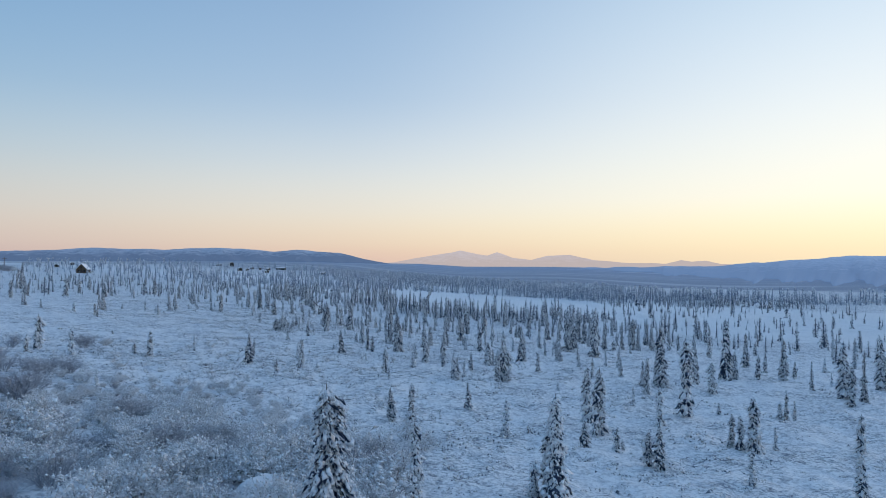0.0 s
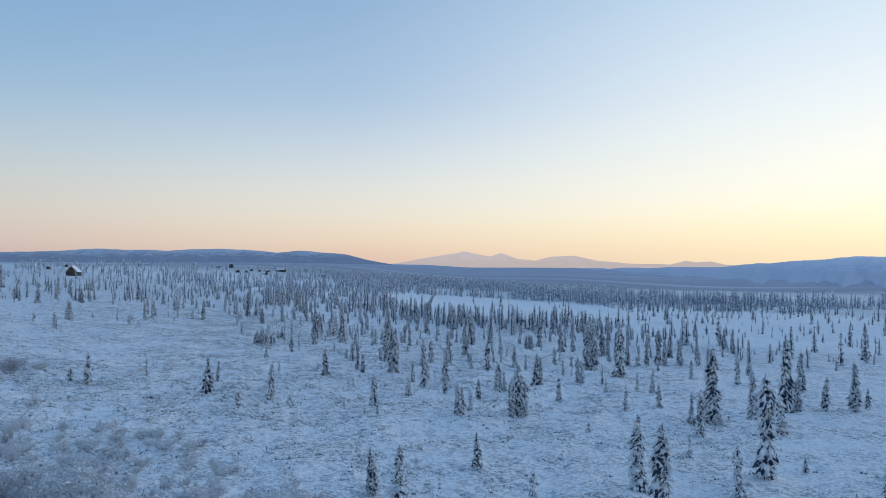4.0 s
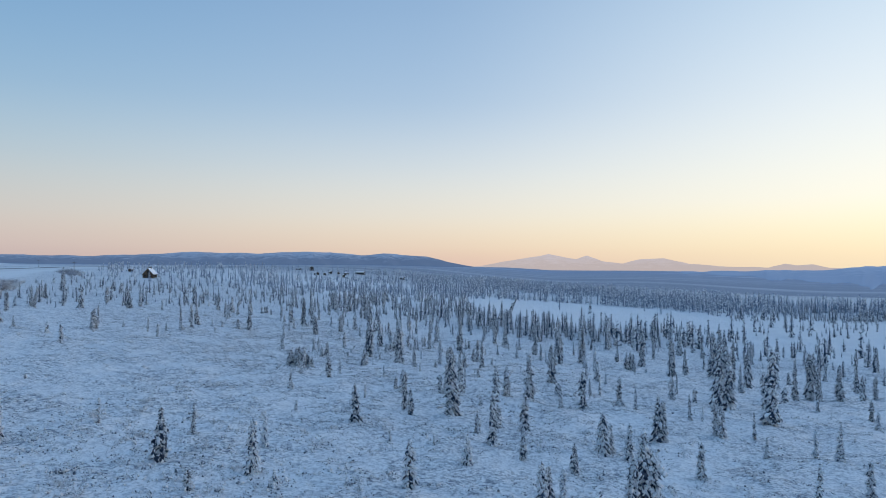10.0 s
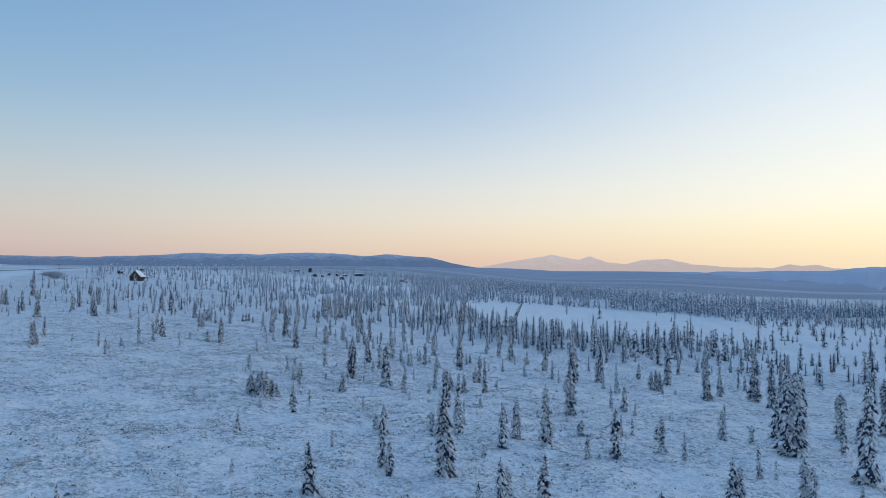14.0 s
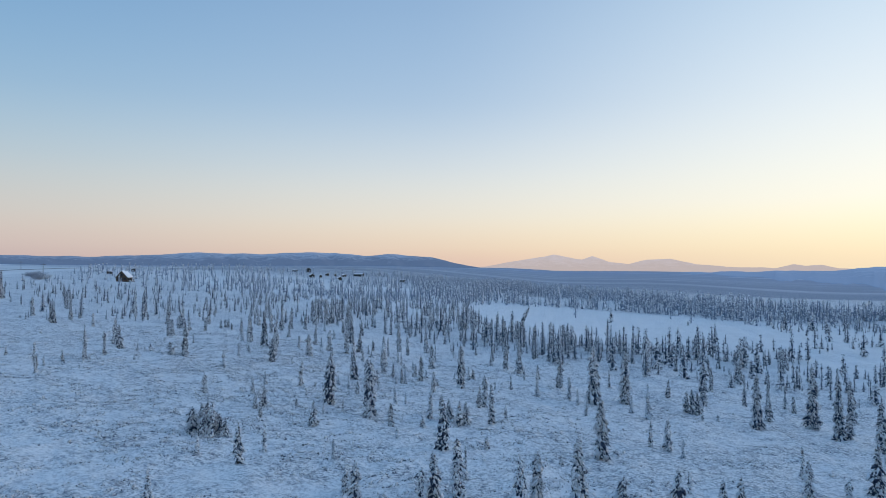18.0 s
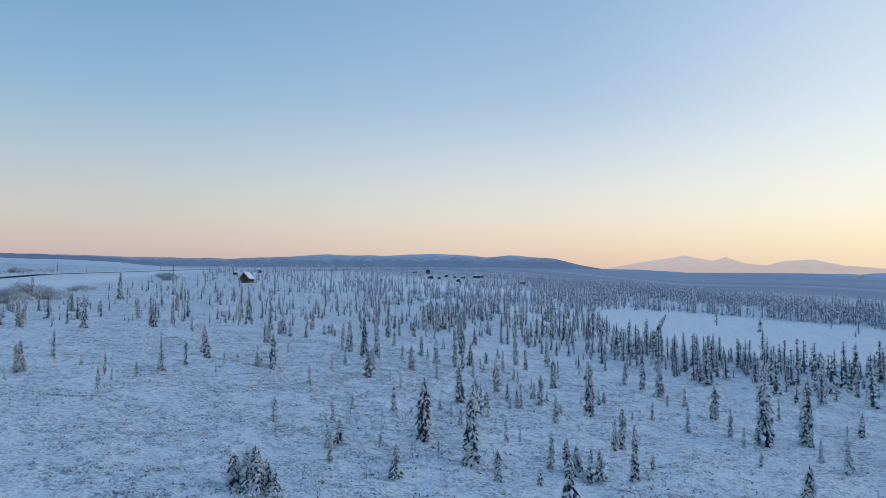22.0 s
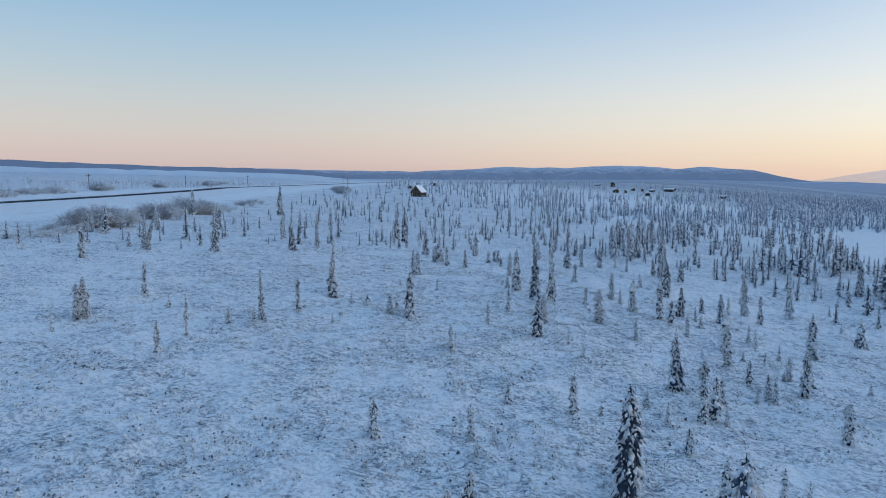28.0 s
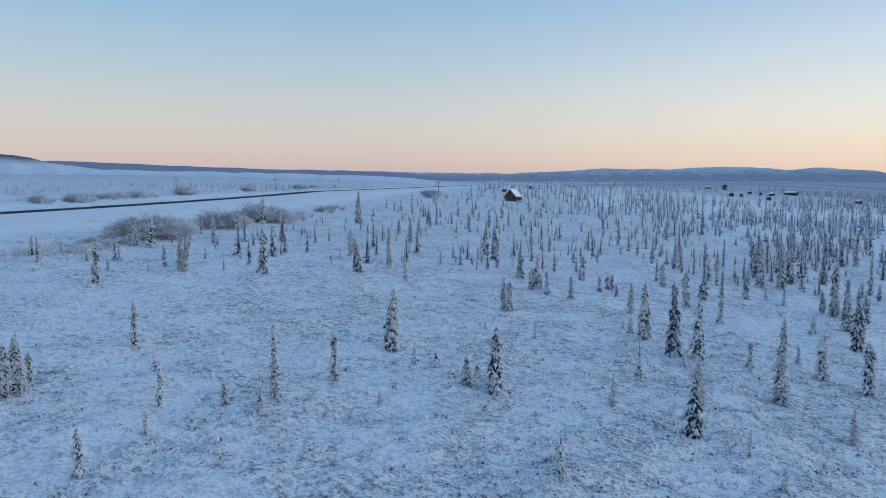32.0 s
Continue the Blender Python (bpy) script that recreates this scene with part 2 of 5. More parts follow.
POLE_WOOD = material("pole_wood", (0.13, 0.105, 0.085), 0.85, (3.0, (0.20, 0.18, 0.16), 0.4, 0.7))


# ---- the lie of the land ----
def softplus(v):
    return np.logaddexp(0.0, v)


def smooth(v, a, b):
    k = np.clip((v - a) / (b - a), 0, 1)
    return k * k * (3 - 2 * k)


def terrain(x, y):
    """Height of the land: it climbs towards -x, drops towards the open mire and runs out level into the valley."""
    x = np.asarray(x, float)
    y = np.asarray(y, float)
    cx, cy = np.clip(x, -280, 140), np.clip(y, -60, 620)
    z = 1.07 - 0.088 * cx - 0.0329 * cy - 1.27 * softplus(-(cx + 70) / 30) + 1.208 * softplus((cx - 5) / 15) + 2.22 * softplus((cy - 250) / 60)
    r = np.hypot(x + 10, y - 100)
    left = smooth(np.arctan2(-(x + 10), y - 100), 0.55, 1.25)
    az = np.arctan2(x + 10, y - 100)
    drop = (18 * smooth(az, -0.30, 0.0) + 24 * smooth(az, 0.10, 0.40)) * smooth(r, 400, 1300)
    # a shallow hollow before the mire
    before = 1 - smooth(y, 212, 262)
    z = z - before * (0.38 * smooth(x, -110, -75) * smooth(y, 125, 165) + 1.18 * smooth(x, -48, -25) * smooth(y, 140, 178) + 1.27 * smooth(x, -5, 45) * smooth(y, 100, 140))
    return z + np.maximum(r - 520, 0) * 0.002 + left * np.maximum(r - 330, 0) * 0.014 - drop


def lumps(x, y):
    """Hummocks of the tundra under the snow."""
    out = np.zeros_like(x)
    rng = np.random.RandomState(3)
    for wave, amp in ((9.0, 0.10), (4.2, 0.075), (2.3, 0.06), (1.5, 0.05)):
        for _ in range(5):
            a, p = rng.uniform(0, 6.283, 2)
            q, s = rng.uniform(0, 6.283), wave * rng.uniform(0.75, 1.3)
            k = 6.283 / s
            out += amp / 2.2 * np.sin(k * (x * math.cos(a) + y * math.sin(a)) + p + 1.3 * np.sin(0.37 * k * (x * math.sin(a) - y * math.cos(a)) + q))
    return out


def height(x, y):
    fade = 1 - smooth(np.hypot(np.asarray(x, float) + 20, np.asarray(y, float) - 110), 130, 420) * 0.7
    return terrain(x, y) + lumps(np.asarray(x, float), np.asarray(y, float)) * fade


def axis(lo, hi, step, a, b, grow=1.13):
    """Even steps between lo and hi, then growing ones out to a and b."""
    mid = list(np.arange(lo, hi, step))
    up, s = [], step
    while (up[-1] if up else hi) < b:
        up.append((up[-1] if up else hi) + s)
        s *= grow
    dn, s = [], step
    while (dn[-1] if dn else lo) > a:
        s *= grow
        dn.append((dn[-1] if dn else lo) - s)
    return np.array(dn[::-1] + mid + up)


def mesh_from(name, verts, faces, mats=(), index=None, shade=False):
    me = bpy.data.meshes.new(name)
    verts = np.asarray(verts, np.float32)
    faces = np.asarray(faces, np.int32)
    k = faces.shape[1]
    me.vertices.add(len(verts))
    me.vertices.foreach_set("co", verts.ravel())
    me.loops.add(faces.size)
    me.loops.foreach_set("vertex_index", faces.ravel())
    me.polygons.add(len(faces))
    me.polygons.foreach_set("loop_start", np.arange(0, faces.size, k, dtype=np.int32))
    for m in mats:
        me.materials.append(m)
    if index is not None:
        me.polygons.foreach_set("material_index", np.asarray(index, np.int32))
    if shade:
        me.polygons.foreach_set("use_smooth", np.ones(len(faces), bool))
    me.update(calc_edges=True)
    me.validate()
    return me


def build_ground():
    xs = axis(-112, 62, 0.72, -4700, 4700)
    ys = axis(18, 222, 0.72, -1500, 4800)
    gx, gy = np.meshgrid(xs, ys)
    gz = height(gx, gy)
    # the curve of the earth closes the far rim
    nx, ny = len(xs), len(ys)
    i = np.arange((ny - 1) * nx).reshape(ny - 1, nx)[:, :-1].ravel()
    faces = np.stack([i, i + 1, i + nx + 1, i + nx], 1)
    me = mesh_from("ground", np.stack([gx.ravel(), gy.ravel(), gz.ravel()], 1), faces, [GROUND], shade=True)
    return tagged(new("ground", me), "snow-covered tundra ground with sedge and twigs showing through", "ground", kind="structure")


build_ground()


# ---- distance ----
def ridge(name, rows, dist, depth, low, mat, label, rough=0.06, step=0.15, seed=1, jagged=0.10):
    """A range of hills round the flight: rows of bearing (degrees right of +y) and elevation (degrees) of its crest."""
    rng = np.random.RandomState(seed)
    az = np.arange(rows[0][0], rows[-1][0] + step, step)
    el = np.interp(az, [r[0] for r in rows], [r[1] for r in rows])
    for w in (4.0, 1.7, 0.7, 0.35):
        p, q = rng.uniform(0, 6.283, 2)
        el = el + rough * w / 6 * np.sin(az * 6.283 / w + p + 1.5 * np.sin(az * 2.1 / w + q)) * np.clip(el - low + 0.2, 0, 1)
    verts, prof = [], ((0.0, 0.0), (0.25, 0.18), (0.5, 0.45), (0.75, 0.75), (1.0, 1.0), (1.3, 0.8), (1.8, 0.2))
    for k, (d, h) in enumerate(prof):
        for j, (a, e) in enumerate(zip(az, el)):
            r = dist + (d - 1) * depth + depth * 0.10 * math.sin(a * 2.3 + k * 1.7) * (0 < k < 4)
            crest = 13 + (dist) * math.tan(radians(e))
            foot = 13 + (dist - depth) * math.tan(radians(low)) - 4
            jag = (crest - foot) * jagged * math.sin(a * 5.1 + k * 2.4) * math.sin(a * 1.9 + k) * (0 < k < 4)
            z = foot + (crest - foot) * h + jag
            verts.append((-10 + r * math.sin(radians(a)), 75 + r * math.cos(radians(a)), z))
    n = len(az)
    faces = [(k * n + j, k * n + j + 1, (k + 1) * n + j + 1, (k + 1) * n + j) for k in range(len(prof) - 1) for j in range(n - 1)]
    return tagged(new(name, mesh_from(name, verts, faces, [mat], shade=True)), label, "hills", kind="structure")


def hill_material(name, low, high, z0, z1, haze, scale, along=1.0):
    """Forest below, snow above, and the air before it put in as an even glow."""
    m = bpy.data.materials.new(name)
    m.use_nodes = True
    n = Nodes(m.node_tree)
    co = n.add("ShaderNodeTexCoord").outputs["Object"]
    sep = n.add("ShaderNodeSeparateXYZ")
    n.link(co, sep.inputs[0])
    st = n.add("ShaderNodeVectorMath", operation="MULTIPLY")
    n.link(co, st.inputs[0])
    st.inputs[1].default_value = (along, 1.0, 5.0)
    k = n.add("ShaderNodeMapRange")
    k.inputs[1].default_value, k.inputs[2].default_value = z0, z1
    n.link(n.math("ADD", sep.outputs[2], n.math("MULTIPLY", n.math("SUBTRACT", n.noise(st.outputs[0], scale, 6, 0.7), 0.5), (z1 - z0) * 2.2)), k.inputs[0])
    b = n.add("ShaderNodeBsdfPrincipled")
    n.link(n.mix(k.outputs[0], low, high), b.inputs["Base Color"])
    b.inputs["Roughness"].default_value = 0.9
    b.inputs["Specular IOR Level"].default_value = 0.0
    # distance haze: the hill itself glows evenly in the haze colour
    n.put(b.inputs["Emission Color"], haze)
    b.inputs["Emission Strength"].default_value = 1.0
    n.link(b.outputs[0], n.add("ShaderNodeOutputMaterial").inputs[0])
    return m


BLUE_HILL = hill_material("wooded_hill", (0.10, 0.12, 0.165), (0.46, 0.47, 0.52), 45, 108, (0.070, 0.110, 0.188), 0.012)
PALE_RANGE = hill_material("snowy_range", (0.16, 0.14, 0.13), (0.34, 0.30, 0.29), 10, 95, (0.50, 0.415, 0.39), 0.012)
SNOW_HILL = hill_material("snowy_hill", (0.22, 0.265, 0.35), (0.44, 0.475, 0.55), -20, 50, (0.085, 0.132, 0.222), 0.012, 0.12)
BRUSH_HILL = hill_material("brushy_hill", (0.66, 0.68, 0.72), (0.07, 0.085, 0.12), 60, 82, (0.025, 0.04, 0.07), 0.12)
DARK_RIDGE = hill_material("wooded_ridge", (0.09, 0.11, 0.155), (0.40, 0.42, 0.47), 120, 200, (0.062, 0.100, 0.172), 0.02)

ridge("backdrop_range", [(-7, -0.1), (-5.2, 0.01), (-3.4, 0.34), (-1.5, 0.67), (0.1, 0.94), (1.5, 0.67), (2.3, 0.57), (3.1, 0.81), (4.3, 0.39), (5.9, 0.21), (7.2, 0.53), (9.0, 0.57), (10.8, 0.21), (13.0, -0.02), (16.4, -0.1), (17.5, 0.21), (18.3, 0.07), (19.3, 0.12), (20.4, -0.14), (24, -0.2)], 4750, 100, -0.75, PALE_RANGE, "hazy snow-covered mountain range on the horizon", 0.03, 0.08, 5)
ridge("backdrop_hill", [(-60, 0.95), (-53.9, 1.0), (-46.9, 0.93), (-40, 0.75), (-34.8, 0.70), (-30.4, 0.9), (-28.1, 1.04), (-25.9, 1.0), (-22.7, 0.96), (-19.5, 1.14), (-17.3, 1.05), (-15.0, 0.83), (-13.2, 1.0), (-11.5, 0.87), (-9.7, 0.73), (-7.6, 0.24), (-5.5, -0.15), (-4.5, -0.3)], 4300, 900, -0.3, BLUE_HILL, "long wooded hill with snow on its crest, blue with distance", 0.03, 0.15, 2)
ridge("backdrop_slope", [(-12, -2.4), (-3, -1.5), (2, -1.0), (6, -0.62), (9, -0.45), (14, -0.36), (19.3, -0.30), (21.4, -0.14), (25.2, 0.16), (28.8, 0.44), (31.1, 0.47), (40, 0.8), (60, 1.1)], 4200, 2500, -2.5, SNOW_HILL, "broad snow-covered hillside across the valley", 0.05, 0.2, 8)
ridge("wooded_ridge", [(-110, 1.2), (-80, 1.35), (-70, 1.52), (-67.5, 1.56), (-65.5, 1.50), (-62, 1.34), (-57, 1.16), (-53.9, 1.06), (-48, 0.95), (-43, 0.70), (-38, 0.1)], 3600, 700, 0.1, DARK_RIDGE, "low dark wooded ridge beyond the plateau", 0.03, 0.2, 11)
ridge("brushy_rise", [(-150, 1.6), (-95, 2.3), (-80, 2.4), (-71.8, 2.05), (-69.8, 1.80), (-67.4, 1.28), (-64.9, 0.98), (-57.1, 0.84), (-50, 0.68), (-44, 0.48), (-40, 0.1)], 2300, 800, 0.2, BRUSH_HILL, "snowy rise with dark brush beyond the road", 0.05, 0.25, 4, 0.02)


# ---- building helpers ----
def thing(name, x, y, label, category, group="", turn=0.0, scale=1.0, z=None, tilt=(0.0, 0.0)):
    ob = new(name)
    ob.empty_display_size = 0.3
    zz = float(height(x, y)) if z is None else z
    ob.matrix_basis = pose(x, y, zz, tilt[0], tilt[1], turn) @ Matrix.Scale(scale, 4)
    return tagged(ob, label, category, group)


def part(name, data, material_, parent, label="", kind=""):
    """Links a bmesh or a mesh as one part under a thing or a part."""
    if isinstance(data, bmesh.types.BMesh):
        me = bpy.data.meshes.new(name)
        data.to_mesh(me)
        data.free()
        me.materials.append(material_)
    else:
        me = data
    ob = new(name, me)
    ob.parent = parent
    return tagged(ob, label, kind=kind)


def box(bm, x0, y0, z0, x1, y1, z1, bevel=0.0):
    got = bmesh.ops.create_cube(bm, size=1.0, matrix=Matrix.Translation(((x0 + x1) / 2, (y0 + y1) / 2, (z0 + z1) / 2)) @ Matrix.Diagonal((x1 - x0, y1 - y0, z1 - z0, 1)))
    if bevel:
        edges = list({e for v in got["verts"] for e in v.link_edges})
        bmesh.ops.bevel(bm, geom=edges, offset=bevel, segments=2, affect="EDGES", profile=0.6)
    return bm


def rod(bm, a, b, r0, r1, sides=8):
    a, b = Vector(a), Vector(b)
    m = Matrix.Translation((a + b) / 2) @ (b - a).to_track_quat("Z", "Y").to_matrix().to_4x4()
    bmesh.ops.create_cone(bm, cap_ends=True, segments=sides, radius1=r0, radius2=r1, depth=(b - a).length, matrix=m)
    return bm


# ---- spruces ----
OCTA = np.array([(0, 1, 3), (0, 3, 2), (0, 4, 1), (0, 2, 4), (5, 3, 1), (5, 2, 3), (5, 1, 4), (5, 4, 2)])


def blobs(rng, at, size):
    """Small uneven lumps of snow or rime."""
    n = len(at)
    base = np.array([(-1, 0, 0), (0, 0.8, 0), (0, -0.8, 0), (0, 0, 0.8), (0, 0, -0.7), (1, 0, 0.1)], float)
    v = base[None] * size[:, None, None] + rng.normal(0, 0.26, (n, 6, 3)) * size[:, None, None] + at[:, None]
    return v.reshape(-1, 3), (OCTA[None] + (np.arange(n) * 6)[:, None, None]).reshape(-1, 3)


def chips(rng, at, size, out):
    """Small four-sided tufts that hang outwards and down."""
    n = len(at)
    base = np.array([(0.1, 0, 0.75), (-0.4, 0.75, -0.25), (-0.4, -0.75, -0.25), (1.0, 0, -0.75)], float)
    v = base[None] * size[:, None, None] + rng.normal(0, 0.28, (n, 4, 3)) * size[:, None, None]
    c, s = np.cos(out)[:, None], np.sin(out)[:, None]
    v = np.stack([v[..., 0] * c - v[..., 1] * s, v[..., 0] * s + v[..., 1] * c, v[..., 2]], -1) + at[:, None]
    f = np.array([(0, 1, 2), (0, 3, 1), (0, 2, 3), (1, 3, 2)])
    return v.reshape(-1, 3), (f[None] + (np.arange(n) * 4)[:, None, None]).reshape(-1, 3)


def clumps(rng, n, zs, length, width, thick, droop, lift=0.0, start=0.0, turn=None):
    """n drooping, faceted sprays round the z axis: vertices (n*6, 3) and triangles."""
    a = rng.uniform(0, 2 * math.pi, n) if turn is None else turn
    L = length
    base = np.zeros((n, 6, 3))
    base[:, 0] = np.stack([start * L, 0 * L, 0 * L], -1)
    base[:, 5] = np.stack([L, 0 * L, -droop * L], -1)
    mx = L * rng.uniform(0.45, 0.7, n)
    base[:, 1] = np.stack([mx, width * L, -droop * mx * 0.8 - thick * 0.3], -1)
    base[:, 2] = np.stack([mx * rng.uniform(0.8, 1.2, n), -width * L, -droop * mx * 0.8 - thick * 0.3], -1)
    base[:, 3] = np.stack([mx * rng.uniform(0.7, 1.1, n), rng.normal(0, 0.1, n) * L, -droop * mx * 0.55 + thick], -1)
    base[:, 4] = np.stack([mx, rng.normal(0, 0.1, n) * L, -droop * mx - thick * 0.9], -1)
    base += rng.normal(0, 0.06, base.shape) * L[:, None, None]
    c, s = np.cos(a)[:, None], np.sin(a)[:, None]
    v = np.stack([base[..., 0] * c - base[..., 1] * s, base[..., 0] * s + base[..., 1] * c, base[..., 2] + (zs + lift)[:, None]], -1)
    f = (OCTA[None] + (np.arange(n) * 6)[:, None, None]).reshape(-1, 3)
    return v.reshape(-1, 3), f


def cone_core(h, radius, sides, rng, rings=5):
    """A ragged inner cone of dark twigs: vertices and triangles."""
    v, f = [], []
    for k in range(rings):
        t = k / (rings - 1)
        for q in range(sides):
            a = 6.283 * q / sides + k * 0.6
            r = radius(t) * rng.uniform(0.75, 1.2)
            v.append((math.cos(a) * r, math.sin(a) * r, h * (0.04 + 0.94 * t)))
    for k in range(rings - 1):
        for q in range(sides):
            a, b = k * sides + q, k * sides + (q + 1) % sides
            f += [(a, b, b + sides), (a, b + sides, a + sides)]
    return np.array(v), np.array(f)


def spruce_meshes(h, seed, snowy=0.8, fat=1.0, dense=26, rime=False):
    """Trunk, crown and snow of a black spruce h metres tall: a lumpy, lopsided column of short drooping boughs."""
    rng = np.random.RandomState(seed)
    n = int(dense * h + 16)
    k = (np.arange(n) + rng.uniform(0, 1, n)) / n
    zs = h * (0.02 + 0.96 * k ** 1.05)
    turn = rng.uniform(0, 6.283, n)
    knots = rng.uniform(0.58, 1.30, int(h / 0.42) + 4)
    wave = np.interp(k, np.linspace(0, 1, len(knots)), knots) + rng.normal(0, 0.17, n)
    lop = 1 + 0.22 * np.cos(turn - rng.uniform(0, 6.283) - 2.5 * k)
    girth = fat * (0.14 + 0.076 * h)
    broad = dense > 100
    reach = girth * (1.0 - (0.45 if broad else 0.66) * k ** rng.uniform(1.4, 3.2) + 0.28 * np.exp(-k / 0.10)) * np.clip(wave * lop, 0.38, 1.6)
    # many carry a dense knot of twigs at the top
    if seed % 3 == 0:
        reach *= 1 + 0.6 * np.exp(-((k - 0.86) / 0.08) ** 2)
    reach = np.maximum(reach, 0.06 + 0.008 * h)
    # the sprays of a broad tree stand in three rows along each bough
    out = reach * (rng.choice((0.08, 0.34, 0.58), n) if broad else np.zeros(n))
    reach = reach * (0.50 if broad else 1.0)
    root = np.stack([np.cos(turn) * out, np.sin(turn) * out, -0.75 * out], 1)
    v, f = clumps(rng, n, zs, reach * rng.uniform(0.75, 1.1, n), 0.28, 0.02 + 0.07 * reach, 0.95, turn=turn)
    v = v + np.repeat(root, 6, 0)
    cv, cf = cone_core(h, lambda t: girth * 0.30 * (1.05 - t) + 0.01, 7, rng, 7)
    needles = mesh_from("crown", np.concatenate([v, cv]), np.concatenate([f, cf + len(v)]), [RIMED if rime else NEEDLES])
    # snow lies on the boughs in pads that run together in patches, with small clots hanging at their tips
    rs = np.random.RandomState(seed + 99)
    a0, b0 = rs.uniform(0, 6.283, 2)
    patch = 0.5 + 0.5 * np.sin(turn * 2 + a0 + 3 * np.sin(zs * 1.7 + b0)) * np.sin(zs * 3.1 + b0 + turn)
    pads = np.repeat(np.arange(n), 2)
    pads = pads[rs.uniform(0, 1, 2 * n) < snowy * (0.72 + 0.62 * patch[pads])]
    m = len(pads)
    v1, f1 = clumps(rs, m, zs[pads] + rs.normal(0, 0.10, m) * reach[pads], reach[pads] * rs.uniform(0.45, 1.02, m), 0.22, 0.012 + 0.05 * reach[pads], 0.84, 0.03 + 0.05 * reach[pads], 0.30, turn[pads] + rs.normal(0, 0.35, m))
    v1 = v1 + np.repeat(root[pads], 6, 0)
    bough = np.repeat(np.arange(n), 5)
    bough = bough[rs.uniform(0, 1, len(bough)) < snowy]
    m = len(bough)
    L, T, Z = reach[bough], turn[bough] + rs.normal(0, 0.30, m), zs[bough]
    R = L * rs.uniform(0.35, 1.08, m)
    at = np.stack([np.cos(T) * R, np.sin(T) * R, Z - 0.82 * R + 0.04 + 0.07 * L], 1) + root[bough]
    v2, f2 = chips(rs, at, (0.030 + 0.112 * np.minimum(L, 0.62)) * rs.lognormal(0.0, 0.38, m), T)
    snow = mesh_from("snow_load", np.concatenate([v1, v2]), np.concatenate([f1, f2 + len(v1)]), [SNOW], shade=True)
    bm = bmesh.new()
    r = 0.014 * h + 0.02
    rod(bm, (0, 0, -0.25), (0, 0, h * 0.5), r, r * 0.6, 7)
    rod(bm, (0, 0, h * 0.5), (0, 0, h * 1.01), r * 0.6, 0.012, 6)
    me = bpy.data.meshes.new("trunk")
    bm.to_mesh(me)
    bm.free()
    me.materials.append(BARK)
    return me, needles, snow


KINDS = {}


def kind_of(h, look_, turn):
    size = min((0.9, 1.6, 2.6, 3.8, 5.2, 7.0), key=lambda s: abs(math.log(s / h)))
    key = (size, look_, turn if look_ != "broad" else 0)
    if key not in KINDS:
        seed = 11 + len(KINDS) * 7
        opts = {"snowy": (1.0, 1.08, 40, False), "dark": (0.62, 1.12, 46, False), "rimed": (0.90, 0.80, 36, True), "thin": (0.80, 0.70, 36, False), "bushy": (0.85, 1.5, 46, False), "mixed": (0.82, 1.0, 44, False), "broad": (1.0, 1.30, 150, False)}[look_]
        KINDS[key] = spruce_meshes(size, seed, *opts)
    return size, KINDS[key]


WORDS = {"snowy": "narrow black spruce thickly loaded with fresh snow", "dark": "dark dense black spruce with patches of snow", "rimed": "grey rime-frosted young spruce with thin branches",
         "thin": "slender spindly black spruce dusted with snow", "broad": "big broad-skirted spruce buried under heavy snow", "bushy": "bushy low-branched spruce heaped with snow", "mixed": "snow-laden black spruce showing dark needles"}
CYCLE = ("mixed", "snowy", "thin", "mixed", "dark", "snowy", "mixed", "rimed", "thin", "snowy", "bushy")
PLANTED = []


def spruce(x, y, h, look_="", lean=(0.0, 0.0)):
    k = len(PLANTED)
    given = bool(look_)
    look_ = look_ or CYCLE[(k * 5 + int(abs(x) * 3)) % len(CYCLE)]
    if look_ == "bushy" and h > 3.0 and not given:
        look_ = "mixed"
    size, (trunk, crown, snow) = kind_of(h, look_, k % 3)
    tall = "low young " if h < 1.75 else "tall " if h > 5.5 else ""
    label = tall + WORDS[look_] + (", leaning" if lean != (0.0, 0.0) else "")
    young = h < 1.75
    tree = thing("spruce_sapling" if young else "spruce_tree", x, y, label, "sapling" if young else "tree", "young spruces on the tundra" if young else "spruces on the tundra", turn=(k * 137) % 360, scale=h / size, tilt=lean)
    part("trunk", trunk, None, tree)
    part("crown", crown, None, tree)
    part("snow_load", snow, None, tree, kind="stuff")
    PLANTED.append((x, y))


spruce(-4.75, 25.15, 6.7, "broad")
spruce(-2.2, 34.1, 3.1, "snowy")
spruce(3.5, 34.6, 0.8)
spruce(4.6, 35.2, 5.0, "snowy")
spruce(20.7, 37.5, 2.5)
spruce(16.1, 39.9, 2.1)
spruce(11.8, 42.6, 2.7, "dark")
spruce(11.2, 42.8, 2.1, "dark")
spruce(10.2, 46.8, 1.5)
spruce(10.7, 47.4, 0.6, "dark")
spruce(8.3, 48.0, 1.7, "dark")
spruce(19.6, 48.3, 3.7, "snowy")
spruce(18.8, 48.5, 2.3)
spruce(27.1, 48.9, 2.6, "snowy")
spruce(21.5, 49.3, 1.5, "rimed")
spruce(18.6, 49.4, 2.2)
spruce(2.9, 49.9, 0.6)
spruce(3.2, 49.9, 2.7, "rimed")
spruce(4.8, 51.1, 0.5, "dark")
spruce(9.6, 51.1, 1.1)
spruce(-3.5, 51.1, 3.0)
spruce(10.1, 52.0, 4.8, "snowy")
spruce(-5.2, 52.8, 2.5)
spruce(-28.8, 55.7, 1.6, "rimed")
spruce(15.5, 56.1, 2.9, "snowy")
spruce(10.1, 57.2, 4.3, "snowy")
spruce(0.6, 59.6, 2.1, "dark")
